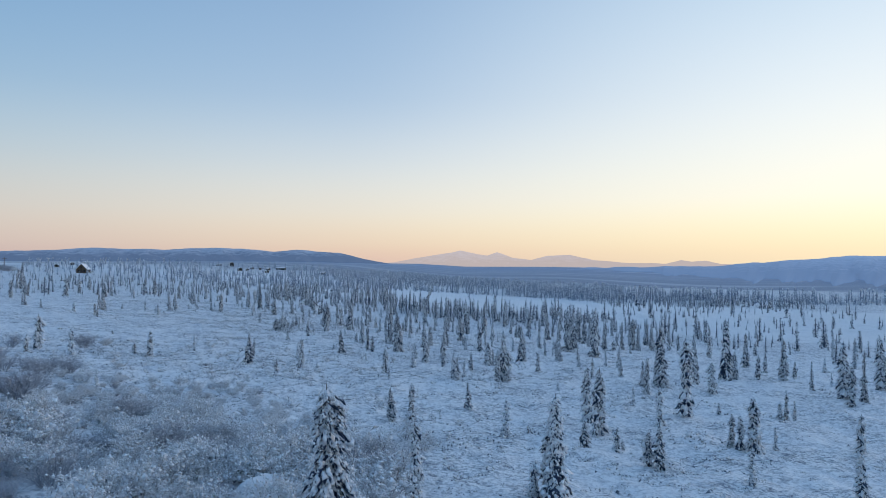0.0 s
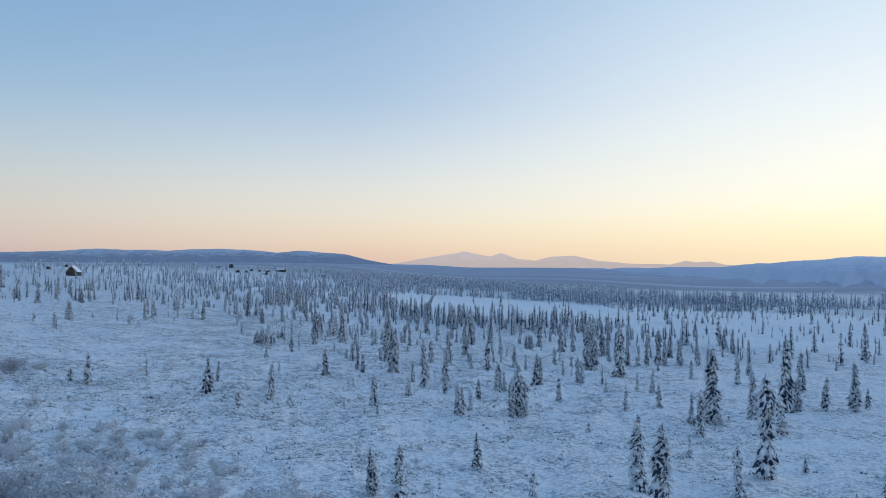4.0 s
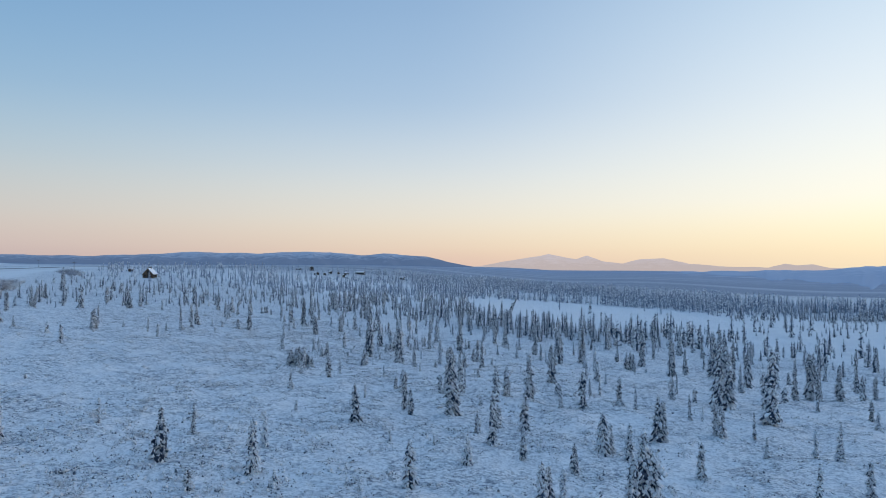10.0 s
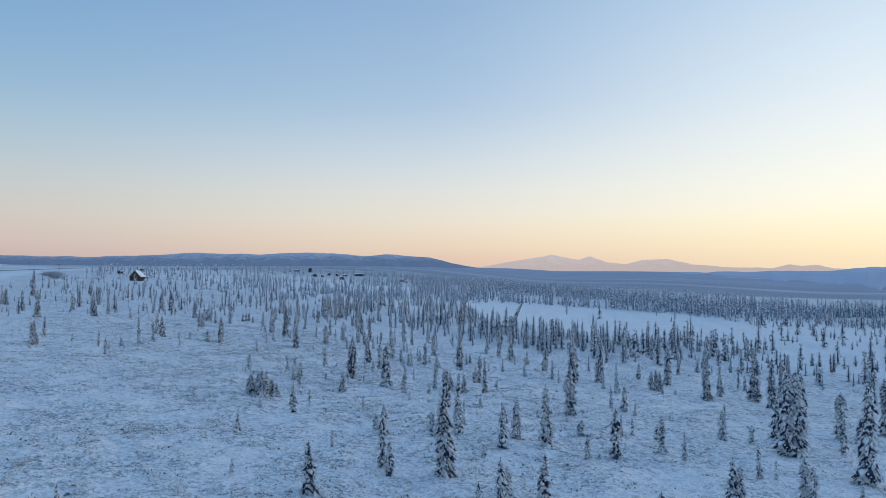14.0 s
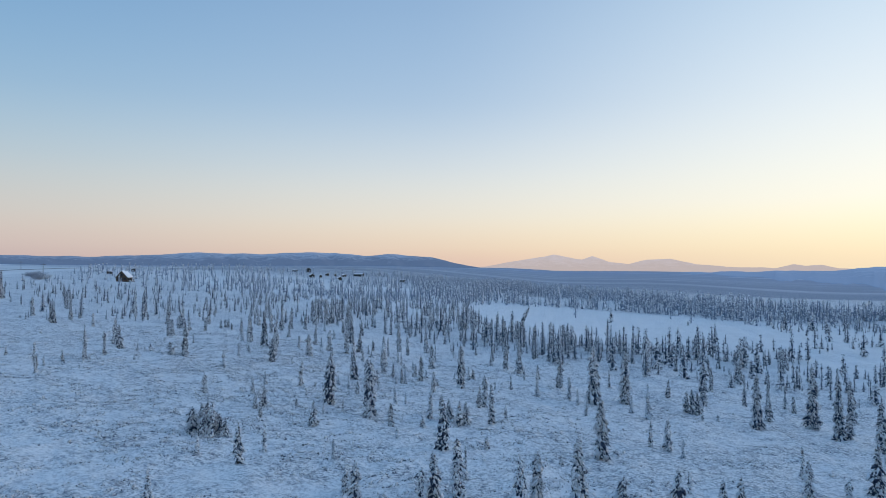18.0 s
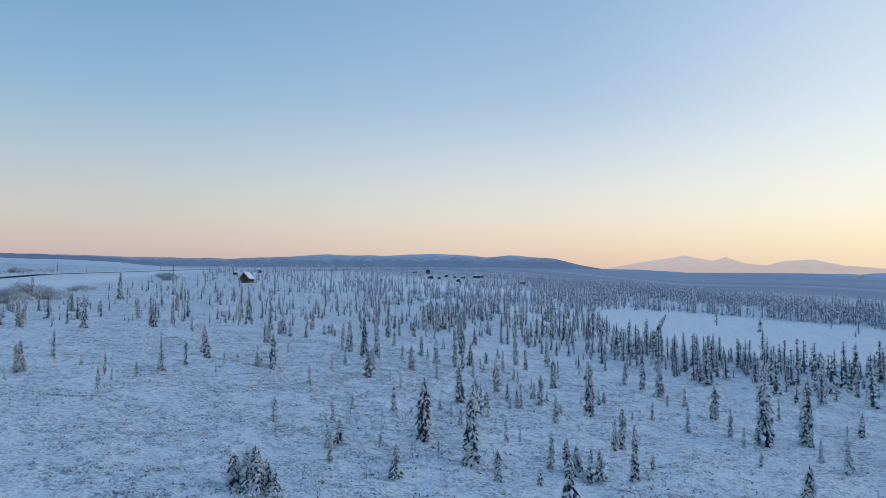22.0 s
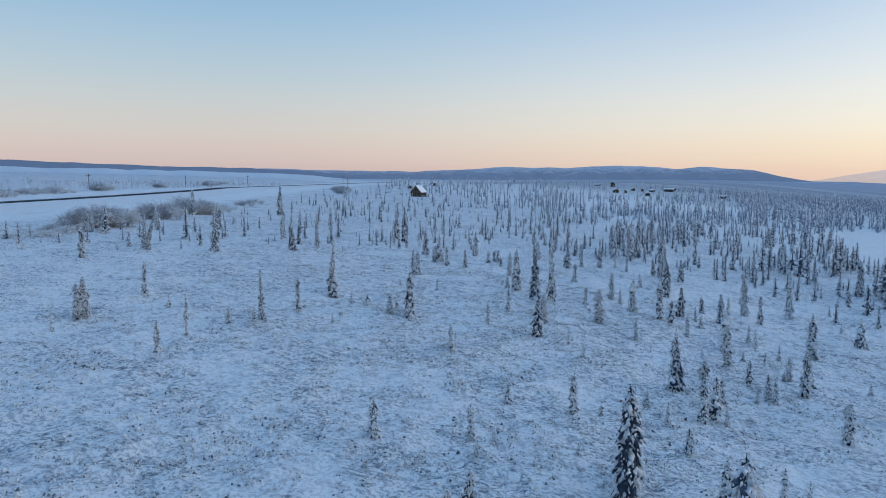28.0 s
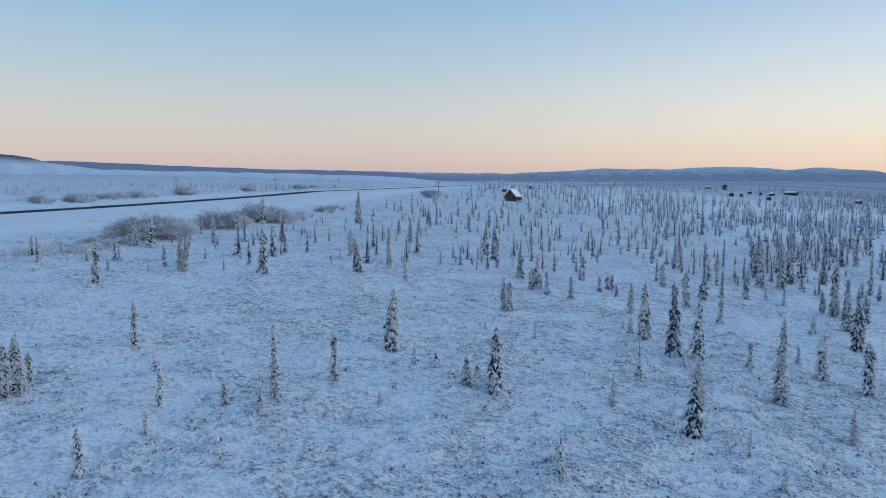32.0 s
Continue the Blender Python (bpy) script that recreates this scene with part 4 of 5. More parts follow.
def density(x, y):
    """Trees to a square metre."""
    d = np.zeros_like(x)
    d = np.where((y > 60) & (y < 190) & (x > 30), 0.008, d)
    d = np.where((y > 135) & (y < 190) & (x > 8), 0.012, d)
    d = np.where((y >= 190) & (x > -100), 0.014, d)
    d = np.where((y >= 205) & (x > -85), 0.024, d)
    d = np.where((y >= 255) & (x > -150), 0.034, d)
    d = np.where((y >= 255) & (y < 345) & (x > -25) & (x < 60), 0.024, d)
    d = np.where((y >= 260) & (x <= -150) & (x > -235), 0.012, d)
    d = np.where((y >= 430) & (x > -190), 0.024, d)
    d = np.where((y >= 430) & (x <= -190), 0.007, d)
    d = np.where((x > 100) & (y < 300), np.minimum(d, 0.010), d)
    d = np.where((y > 190) & (y < 224) & (x > -22) & (x < 46), 0.014, d)
    d = np.where((y > 424) & (y < 486) & (x > -36) & (x < 32), d * 0.15, d)
    d = np.where((y > 200) & (y < 400) & (x > -72) & (x < -26), 0.036, d)
    d = np.where((y > 150) & (y <= 200) & (x > -45) & (x < -10), 0.008, d)
    d = np.where((y > 300) & (x > 30) & (x < 180), 0.055, d)
    d = np.where((y > 395) & (y < 425) & (x > -50) & (x < 60), 0.045, d)
    d = np.where((y > 486) & (x > -80), 0.040, d)
    d = np.where((x > -150) & (x < -80) & (y > 165) & (y < 330), np.maximum(d, 0.013), d)
    d = np.where((x > -165) & (x < -80) & (y > 238) & (y < 345), np.maximum(d, 0.034), d)
    road_side = (x + 196) * 0.879 + (y - 187) * 0.476
    d = np.where(road_side < 48, 0.0, d)
    d = np.where(road_side < -24, 0.013, d)
    d = np.where((road_side < -45) & (road_side > -190), 0.018, d)
    d = np.where((np.hypot(x + 160, (y - 570) * 0.55) < 46) | (np.hypot(x + 198, y - 370) < 22), d * 0.10, d)
    d = np.where((np.hypot(x + 106, (y - 425) * 0.8) < 36), d * 0.2, d)
    d = np.where((x > 46) & (x < 135) & (y > 120) & (y < 300), np.minimum(d, 0.013), d)
    # the land falls away to the bare valley past this line
    brink = np.interp(x, [-60, 4, 40, 67, 86, 100, 125, 300], [700, 612, 556, 504, 450, 412, 382, 330])
    d = np.where(y > brink, d * np.clip(1 - (y - brink) / 35, 0, 1) * 0.5, d)
    d = np.where((y > 195) & (y < 370) & (x > -110) & (x < 60), d * 1.45, d)
    d = np.where((y > 195) & (y < 262) & (x > -25) & (x < 55), d * 1.5, d)
    d = np.where((y > 370) & (x > -120), d * 1.5, d)
    d = np.where((y > 290) & (x > 95), d * 1.4, d)
    d = np.where(within(COUNTED, x, y), 0.0, d)
    return np.where(within(MIRE, x, y), d * 0.008, d)


def low_spruces(n_kinds, dark, white, seed, grain=1.0, sides=4):
    """Sets of low-cost trees of height 1: vertices, triangles, material of each triangle."""
    out = []
    for s in range(n_kinds):
        rng = np.random.RandomState(seed + s)
        top = rng.uniform(0.5, 0.8)
        wave, ph = rng.uniform(9, 16), rng.uniform(0, 6)

        def cloud(n, far_out, up):
            k = rng.uniform(0, 1, n) ** 1.2
            a = rng.uniform(0, 6.283, n)
            r = (0.088 - 0.088 * top * k ** 1.2) * (1 + 0.25 * np.sin(k * wave + ph)) * np.clip(1 + rng.normal(0, 0.22, n), 0.4, 1.6) * far_out
            return np.stack([np.cos(a) * r, np.sin(a) * r, 0.03 + 0.93 * k + up], 1), (0.030 - 0.014 * k) * grain * rng.lognormal(0, 0.3, n), a
        v1, f1 = chips(rng, *cloud(dark, 0.80, 0.0))
        v2, f2 = chips(rng, *cloud(white, 0.92, 0.010))
        v3, f3 = cone_core(1.0, lambda t: 0.042 * (1.05 - t), sides, rng, 4)
        f2 = f2 + len(v1)
        f3 = f3 + len(v1) + len(v2)
        out.append((np.concatenate([v1, v2, v3]), np.concatenate([f1, f2, f3]), np.concatenate([np.zeros(len(f1), int), np.ones(len(f2), int), np.zeros(len(f3), int)])))
    return out


def woods(name, n_try, box_, kinds, mats, label, seed, tall=(3.0, 5.5), edge=0, plain=()):
    rng = np.random.RandomState(seed)
    x, y = rng.uniform(box_[0], box_[1], n_try), rng.uniform(box_[2], box_[3], n_try)
    area = (box_[1] - box_[0]) * (box_[3] - box_[2])
    clump = 0.55 + 0.9 * (np.sin(x * 0.11 + 2 * np.sin(y * 0.05)) * np.sin(y * 0.09 + 1.7 * np.sin(x * 0.07)) > -0.1)
    ok = rng.uniform(0, 1, n_try) < density(x, y) * 1.25 * clump * area / n_try
    x, y = x[ok], y[ok]
    belt = np.zeros(len(x), bool)
    if edge:
        # a close belt of taller trees along the near shore of the mire
        line = np.array([(-27, 272), (-19, 246), (-9, 234), (3, 232), (15, 236), (28, 241), (38, 240), (46, 226)], float)
        t = rng.uniform(0, len(line) - 1.001, edge)
        q = t.astype(int)
        p = line[q] + (line[q + 1] - line[q]) * (t - q)[:, None] + rng.normal(0, 1, (edge, 2)) * np.array([5.0, 9.0])
        x, y = np.concatenate([x, p[:, 0]]), np.concatenate([y, p[:, 1]])
        belt = np.concatenate([belt, np.ones(edge, bool)])
    own = np.array(PLANTED)
    far = np.min(np.hypot(x[:, None] - own[None, :, 0], y[:, None] - own[None, :, 1]), 1) > 2.2
    x, y, belt = x[far], y[far], belt[far]
    h = np.clip(rng.lognormal(math.log((tall[0] + tall[1]) / 2), 0.55, len(x)), 0.6, 6.4)
    h = np.where((y > 350) & (x > -60), h * 1.15, h)
    h = np.where((x + 196) * 0.879 + (y - 187) * 0.476 < -24, h * 0.52, h)
    h = np.where((y > 225) & (y < 350), h * 0.84, h)
    h = np.where((x < -78) & (y < 340), h * 0.74, h)
    h = np.where((y > 200) & (y < 400) & (x > -72) & (x < -26), h * 1.05, h)
    h = np.where(belt, np.clip(h * 1.5, 1.5, 6.6), h)
    V, F, M, o = [], [], [], 0
    z = height(x, y)
    for i in range(len(x)):
        v, f, m = (plain if plain and (y[i] > 285 or (x[i] > 15 and y[i] > 205)) else kinds)[rng.randint(len(kinds))]
        a, w = rng.uniform(0, 6.283), h[i] ** 0.88 * 1.42 * rng.uniform(0.75, 1.25)
        c, s = math.cos(a) * w, math.sin(a) * w
        V.append(np.stack([v[:, 0] * c - v[:, 1] * s + x[i], v[:, 0] * s + v[:, 1] * c + y[i], v[:, 2] * h[i] + z[i] - 0.05], 1))
        F.append(f + o)
        M.append(m)
        o += len(v)
    me = mesh_from(name, np.concatenate(V), np.concatenate(F), mats, np.concatenate(M))
    return tagged(new(name, me), label, "trees", kind="stuff")


NEAR_KINDS = low_spruces(14, 62, 122, 400, 1.0)
MID_KINDS = low_spruces(14, 32, 62, 500, 1.45, 4)
FAR_KINDS = low_spruces(10, 11, 17, 700, 1.9, 4)
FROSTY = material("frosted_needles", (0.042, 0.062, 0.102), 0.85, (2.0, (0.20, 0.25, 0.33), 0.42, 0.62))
# needles of the far trees: rime plus distance haze mixed into the colour
HAZY_HOAR = material("hazy_hoar_needles", (0.19, 0.245, 0.345), 0.9, (1.0, (0.40, 0.46, 0.56), 0.4, 0.6))
woods("near_woods", 60000, (-214, 150, 60, 330), NEAR_KINDS, [FROSTY, SNOW], "open stand of snow-laden spruces", 21, (1.5, 3.5), 240, MID_KINDS)
woods("plateau_scrub", 60000, (-560, -215, 60, 480), FAR_KINDS, [HAZY_HOAR, SNOW], "small scattered spruces on the snowy plateau", 23, (1.8, 4.0))
woods("far_woods", 90000, (-330, 420, 330, 760), FAR_KINDS, [HAZY_HOAR, SNOW], "distant snow-covered spruce forest", 22, (2.4, 4.8))


# ---- the highway and what stands along it ----
def road_at(y):
    """The road's middle line, x for y."""
    return -196 - 0.600 * (y - 187) + 0.00018 * (y - 187) ** 2


def build_road():
    ys = np.concatenate([np.arange(-160, 620, 6.0), np.arange(620, 1500, 25.0)])
    # across: offset from the middle (towards +x), height over the land, material
    prof = ((-16, -0.02, 0), (-9, 0.45, 0), (-5.0, 0.62, 0), (-3.6, 0.60, 1), (-0.5, 0.66, 1), (0.5, 0.66, 1), (3.7, 0.60, 1), (4.3, 0.52, 0), (6.6, 0.34, 0), (8.2, 0.28, 0), (13, 0.10, 0), (20, -0.05, 0))
    verts = []
    for y in ys:
        x = road_at(y)
        s = -0.600 + 0.00036 * (y - 187)
        nx, ny = 1 / math.hypot(1, s), -s / math.hypot(1, s)
        z0 = float(terrain(x, y))
        for o, dz, _ in prof:
            px, py = x + o * nx, y + o * ny
            zt = float(terrain(px, py))
            verts.append((px, py, (zt if abs(o) > 9 else z0) + dz))
    k = len(prof)
    faces, idx = [], []
    for i in range(len(ys) - 1):
        for j in range(k - 1):
            faces.append((i * k + j, i * k + j + 1, (i + 1) * k + j + 1, (i + 1) * k + j))
            idx.append(prof[j][2])
    ob = tagged(new("road", mesh_from("road", verts, faces, [SMOOTH_SNOW, ASPHALT], idx, True)), "two-lane asphalt highway on a low bank between ploughed snow", "road", kind="structure")
    # packed snow along the crown
    sv, sf = [], []
    for i, y in enumerate(ys):
        x = road_at(y)
        w = 0.5 + 0.25 * math.sin(i * 1.7)
        z = float(terrain(x, y)) + 0.672
        sv += [(x - 1.4 - w, y, z - 0.03), (x - 1.4 + w, y, z)]
    sf = [(2 * i, 2 * i + 1, 2 * i + 3, 2 * i + 2) for i in range(len(ys) - 1)]
    strip = part("packed_snow", mesh_from("packed_snow", sv, sf, [SMOOTH_SNOW]), None, ob)
    return strip


build_road()


def utility_pole(x, y, tall=6.4, turn=28.0):
    ob = thing("utility_pole", x, y, "weathered wooden utility pole with a crossarm beside the highway", "utility pole", "poles along the highway", turn=turn)
    bm = bmesh.new()
    rod(bm, (0, 0, -0.5), (0, 0, tall), 0.17, 0.11, 10)
    part("shaft", bm, POLE_WOOD, ob)
    arm = part("crossarm", box(bmesh.new(), -1.2, -0.06, tall - 0.75, 1.2, 0.06, tall - 0.6, 0.01), POLE_WOOD, ob)
    for k in (-1.05, 0.0, 1.05):
        bm = bmesh.new()
        rod(bm, (k, 0, tall - 0.6 if k else tall - 0.02), (k, 0, tall - 0.42 if k else tall + 0.18), 0.05, 0.03, 8)
        part("insulator", bm, STEEL, arm)


for px, py in ((-303, 283), (-350, 366), (-404, 458), (-255, 391), (-440, 600)):
    utility_pole(px, py)


# ---- willows and dwarf birch ----
def tubes(segments, sides=3):
    """Tapered tubes: rows of start, end, two radii."""
    seg = np.array(segments, float)
    a, b, r0, r1 = seg[:, 0:3], seg[:, 3:6], seg[:, 6], seg[:, 7]
    d = b - a
    d /= np.linalg.norm(d, axis=1)[:, None] + 1e-9
    ref = np.where(np.abs(d[:, 2:3]) < 0.9, np.array([[0, 0, 1.0]]), np.array([[1.0, 0, 0]]))
    u = np.cross(d, ref)
    u /= np.linalg.norm(u, axis=1)[:, None]
    w = np.cross(d, u)
    V = []
    for base, r in ((a, r0), (b, r1)):
        for k in range(sides):
            t = 2 * math.pi * k / sides
            V.append(base + r[:, None] * (math.cos(t) * u + math.sin(t) * w))
    V = np.stack(V, 1).reshape(-1, 3)
    o = np.arange(len(seg))[:, None] * (2 * sides)
    F = []
    for k in range(sides):
        q = (k + 1) % sides
        F += [np.concatenate([o + k, o + q, o + sides + q], 1), np.concatenate([o + k, o + sides + q, o + sides + k], 1)]
    return V, np.concatenate(F)


def willow_meshes(seed, tall=2.0, stems=11, rime=1.0, forks=(6, 5), clot=1.0):
    rng = np.random.RandomState(seed)
    thick, branch, thin, tips = [], [], [], []

    def grow(p, d, length, r, level):
        bend = rng.normal(0, 0.16, 3)
        q = p + d * length * 0.5
        d2 = d + bend + np.array([0, 0, 0.10])
        d2 /= np.linalg.norm(d2)
        e = q + d2 * length * 0.5
        store = (thick, branch, thin)[level]
        if level == 2:
            store.append((*p, *e, r, r * 0.5))
        else:
            store.append((*p, *q, r, r * 0.75))
            store.append((*q, *e, r * 0.75, r * 0.45))
        if level == 2:
            tips.extend((q, e))
            return
        for k in range(forks[level]):
            t = rng.uniform(0.25, 1.0)
            s = p + (q - p) * min(1, 2 * t) + (e - q) * max(0, 2 * t - 1)
            side = d2 * rng.uniform(0.4, 0.9) + rng.normal(0, 0.55, 3)
            side[2] = abs(side[2]) * 0.6 + 0.1
            side /= np.linalg.norm(side)
            grow(s, side, length * rng.uniform(0.34, 0.58), r * (0.95 if level == 1 and rime > 0.3 else 0.48), level + 1)
        tips.append(e)
    for k in range(stems):
        a = rng.uniform(0, 6.283)
        lean = rng.uniform(0.15, 0.85)
        d = np.array([math.cos(a) * lean, math.sin(a) * lean, 1.0])
        grow(np.array([math.cos(a) * 0.22, math.sin(a) * 0.22, -0.1]), d / np.linalg.norm(d), tall * rng.uniform(0.6, 0.95), 0.024, 0)
    v1, f1 = tubes(thick, 4)
    v2, f2 = tubes(thin, 3)
    v4, f4 = tubes(branch, 3)
    at = np.array(tips)
    at = at[rng.uniform(0, 1, len(at)) < rime]
    v3, f3 = chips(rng, at + np.array([0, 0, 0.02]), clot * rng.lognormal(math.log(0.075), 0.4, len(at)) * (0.6 + 0.2 * tall), rng.uniform(0, 6.283, len(at)))
    v1, f1 = np.concatenate([v1, v4]), np.concatenate([f1, f4 + len(v1)])
    return mesh_from("branching", v1, f1, [FROST_STEM if rime > 0.3 else GREY_TWIG]), mesh_from("twig_canopy", v2, f2, [FROST_TWIG if rime > 0.3 else GREY_TWIG]), mesh_from("rime_coat", v3, f3, [SNOW], shade=True)


FROST_STEM = material("frosted_stems", (0.20, 0.20, 0.215), 0.9, (5.0, (0.68, 0.70, 0.73), 0.38, 0.56))
GREY_TWIG = material("grey_twigs", (0.38, 0.40, 0.46), 0.9, (3.0, (0.63, 0.655, 0.70), 0.44, 0.64))
WILLOWS = [willow_meshes(40 + k, 1.75, 15, 0.42, (7, 6), 0.75) for k in range(4)]
BARE = [willow_meshes(60 + k, 1.75, 24, 0.03, (7, 6), 0.35) for k in range(3)]
DWARF = [willow_meshes(80 + k, 0.9, 5, 0.6, (5, 4)) for k in range(3)]
COUNT = [0]


def willow(x, y, scale, look_="frosted", wide=1.0):
    k = COUNT[0]
    COUNT[0] += 1
    sets, label, group = {"frosted": (WILLOWS, "bare willow bush with every twig coated in white rime", "willow thicket"), "bare": (BARE, "wide grey-brown willow bush with thin bare branches", "willows along the highway"),
                          "dwarf": (DWARF, "low dwarf birch shrub half buried in snow and rime", "dwarf shrubs on the slope")}[look_]
    stems, twigs, rime = sets[k % len(sets)]
    ob = thing("willow_bush" if look_ != "dwarf" else "dwarf_birch", x, y, label, "bush", group, turn=(k * 101) % 360, scale=scale)
    ob.matrix_basis = ob.matrix_basis @ Matrix.Diagonal((wide, wide, 1, 1))
    part("branching", stems, None, ob, kind="stuff")
    part("twig_canopy", twigs, None, ob, kind="stuff")
    part("rime_coat", rime, None, ob, kind="stuff")


rng_w = random.Random(7)
made = []
while len(made) < 205:
    x, y = rng_w.uniform(-37, -2.5), rng_w.uniform(27, 63)
    top = 64 + (x + 19) * (-0.25 if x < -19 else -1.45)
    low = 28 if x > -16 else 28 + (-16 - x) * 0.9
    if not low < y < top or (x > -26 and y > 62) or math.hypot(x + 9.0, y - 32.2) < 2.0 or any(math.hypot(x - a, y - b) < 1.0 for a, b in made):
        continue
    if any(math.hypot(x - a, y - b) < 1.1 for a, b in PLANTED):
        continue
    made.append((x, y))
    willow(x, y, rng_w.uniform(0.6, 1.25) * (0.40 if y > 50 else 0.66 if y > 43 else 1.0), "bare" if rng_w.random() < (0.20 if abs(x + 9) < 6 and y < 47 else 0.05) else "frosted", rng_w.uniform(1.0, 1.35))
for x, y, s in ((-44, 66, 0.9), (-41, 63, 0.8), (-46.5, 69, 0.7), (-45, 84, 0.8), (-43, 85, 0.6), (-50, 78, 0.8), (-52, 74, 0.9), (-31.4, 50, 1.35), (-32.6, 51.5, 1.2), (-33.5, 49, 1.1), (-36.8, 62.2, 1.0), (-38.3, 63, 0.9), (-35.3, 63.4, 0.85), (-43.8, 81.8, 0.95), (-21.7, 46.7, 0.95), (-3.6, 47, 0.7), (-2.2, 44, 0.6)):
    willow(x, y, s, "bare" if s > 0.75 else "frosted", 1.3)
for _ in range(110):
    x, y = (rng_w.uniform(-52, 4), rng_w.uniform(48, 96)) if _ % 2 else (rng_w.uniform(-44, -4), rng_w.uniform(40, 68))
    if x > -8 and y > 70:
        continue
    willow(x, y, rng_w.uniform(0.35, 0.75), "dwarf", rng_w.uniform(1.0, 1.5))
for _ in range(46):
    t = rng_w.random()
    willow(-108 - 34 * t + rng_w.gauss(0, 4), 132 + 52 * t + rng_w.gauss(0, 5), rng_w.uniform(0.5, 1.1), "dwarf", rng_w.uniform(1.2, 1.8))
for _ in range(16):
    willow(rng_w.uniform(-27, -17), rng_w.uniform(29, 40), rng_w.uniform(0.4, 0.7), "bare", rng_w.uniform(1.2, 1.7))
# low frosted scrub along the edge of the right-of-way
for k in range(70):
    t = rng_w.random()
    u, v = min(1, t * 2), max(0, t * 2 - 1)
    willow(-126 + -10 * u + -5 * v + rng_w.gauss(0, 1.6), 163 + 14 * u + 8 * v + rng_w.gauss(0, 2.2), rng_w.uniform(0.5, 1.0) * (1 + 0.3 * (t > 0.6)), "dwarf", rng_w.uniform(1.2, 1.8))
# the two hedges along the right-of-way
for x, y, s, w in ((-143, 185, 1.3, 1.2), (-144, 187, 1.7, 1.2), (-144, 189, 1.9, 1.2), (-143, 190, 2.0, 1.2), (-143, 192, 2.0, 1.2), (-142, 193, 1.7, 1.2), (-140, 182, 0.8, 1.2), (-137, 178, 0.7, 1.2), (-156, 209, 1.6, 1.2), (-156, 211, 1.9, 1.2), (-154, 212, 1.6, 1.2), (-165, 225, 2.2, 1.2), (-165, 228, 1.9, 1.2), (-163, 229, 1.6, 1.2), (-163, 231, 1.6, 1.2), (-168, 238, 1.0, 1.2),
                   (-175, 246, 0.7, 1.4), (-186, 262, 0.9, 1.4), (-193, 272, 0.9, 1.5), (-240, 370, 1.4, 1.8), (-248, 378, 1.5, 1.8), (-234, 362, 1.1, 1.6), (-256, 384, 1.2, 1.7),
                   (-238, 216, 1.3, 1.7), (-241, 220, 1.1, 1.6), (-251, 231, 1.0, 1.6), (-254, 236, 1.1, 1.5), (-258, 244, 1.2, 1.6), (-262, 250, 0.9, 1.5), (-274, 269, 1.5, 1.8), (-278, 274, 1.2, 1.6), (-327, 333, 1.3, 1.6), (-333, 338, 1.1, 1.5), (-376, 402, 1.6, 1.8), (-381, 408, 1.3, 1.8), (-411, 440, 1.2, 1.8), (-232, 205, 1.2, 1.6)):
    willow(x, y, s * 1.2, "bare", w)
    willow(x + 1.6, y + 2.1, s * 0.9, "frosted", w)
    willow(x - 1.3, y - 0.8, s * 0.78, "frosted" if x > -200 else "bare", w * 1.15)


# a bush bowed under a dome of snow at the thicket's edge
mound = thing("snow_mound", -9.0, 32.3, "rounded bush buried under a smooth dome of snow", "snow mound")
bm = bmesh.new()
bmesh.ops.create_icosphere(bm, subdivisions=4, radius=1.4)
for v in bm.verts:
    v.co.z = max(-0.25, v.co.z * 0.85 + 0.08 * math.sin(v.co.x * 4 + 1) * math.sin(v.co.y * 5))
part("dome", bm, SMOOTH_SNOW, mound)


# ---- heath and sedge standing through the snow ----
HEATH = material("frozen_heath", (0.135, 0.160, 0.205), 0.9, (3.0, (0.42, 0.455, 0.51), 0.44, 0.64))


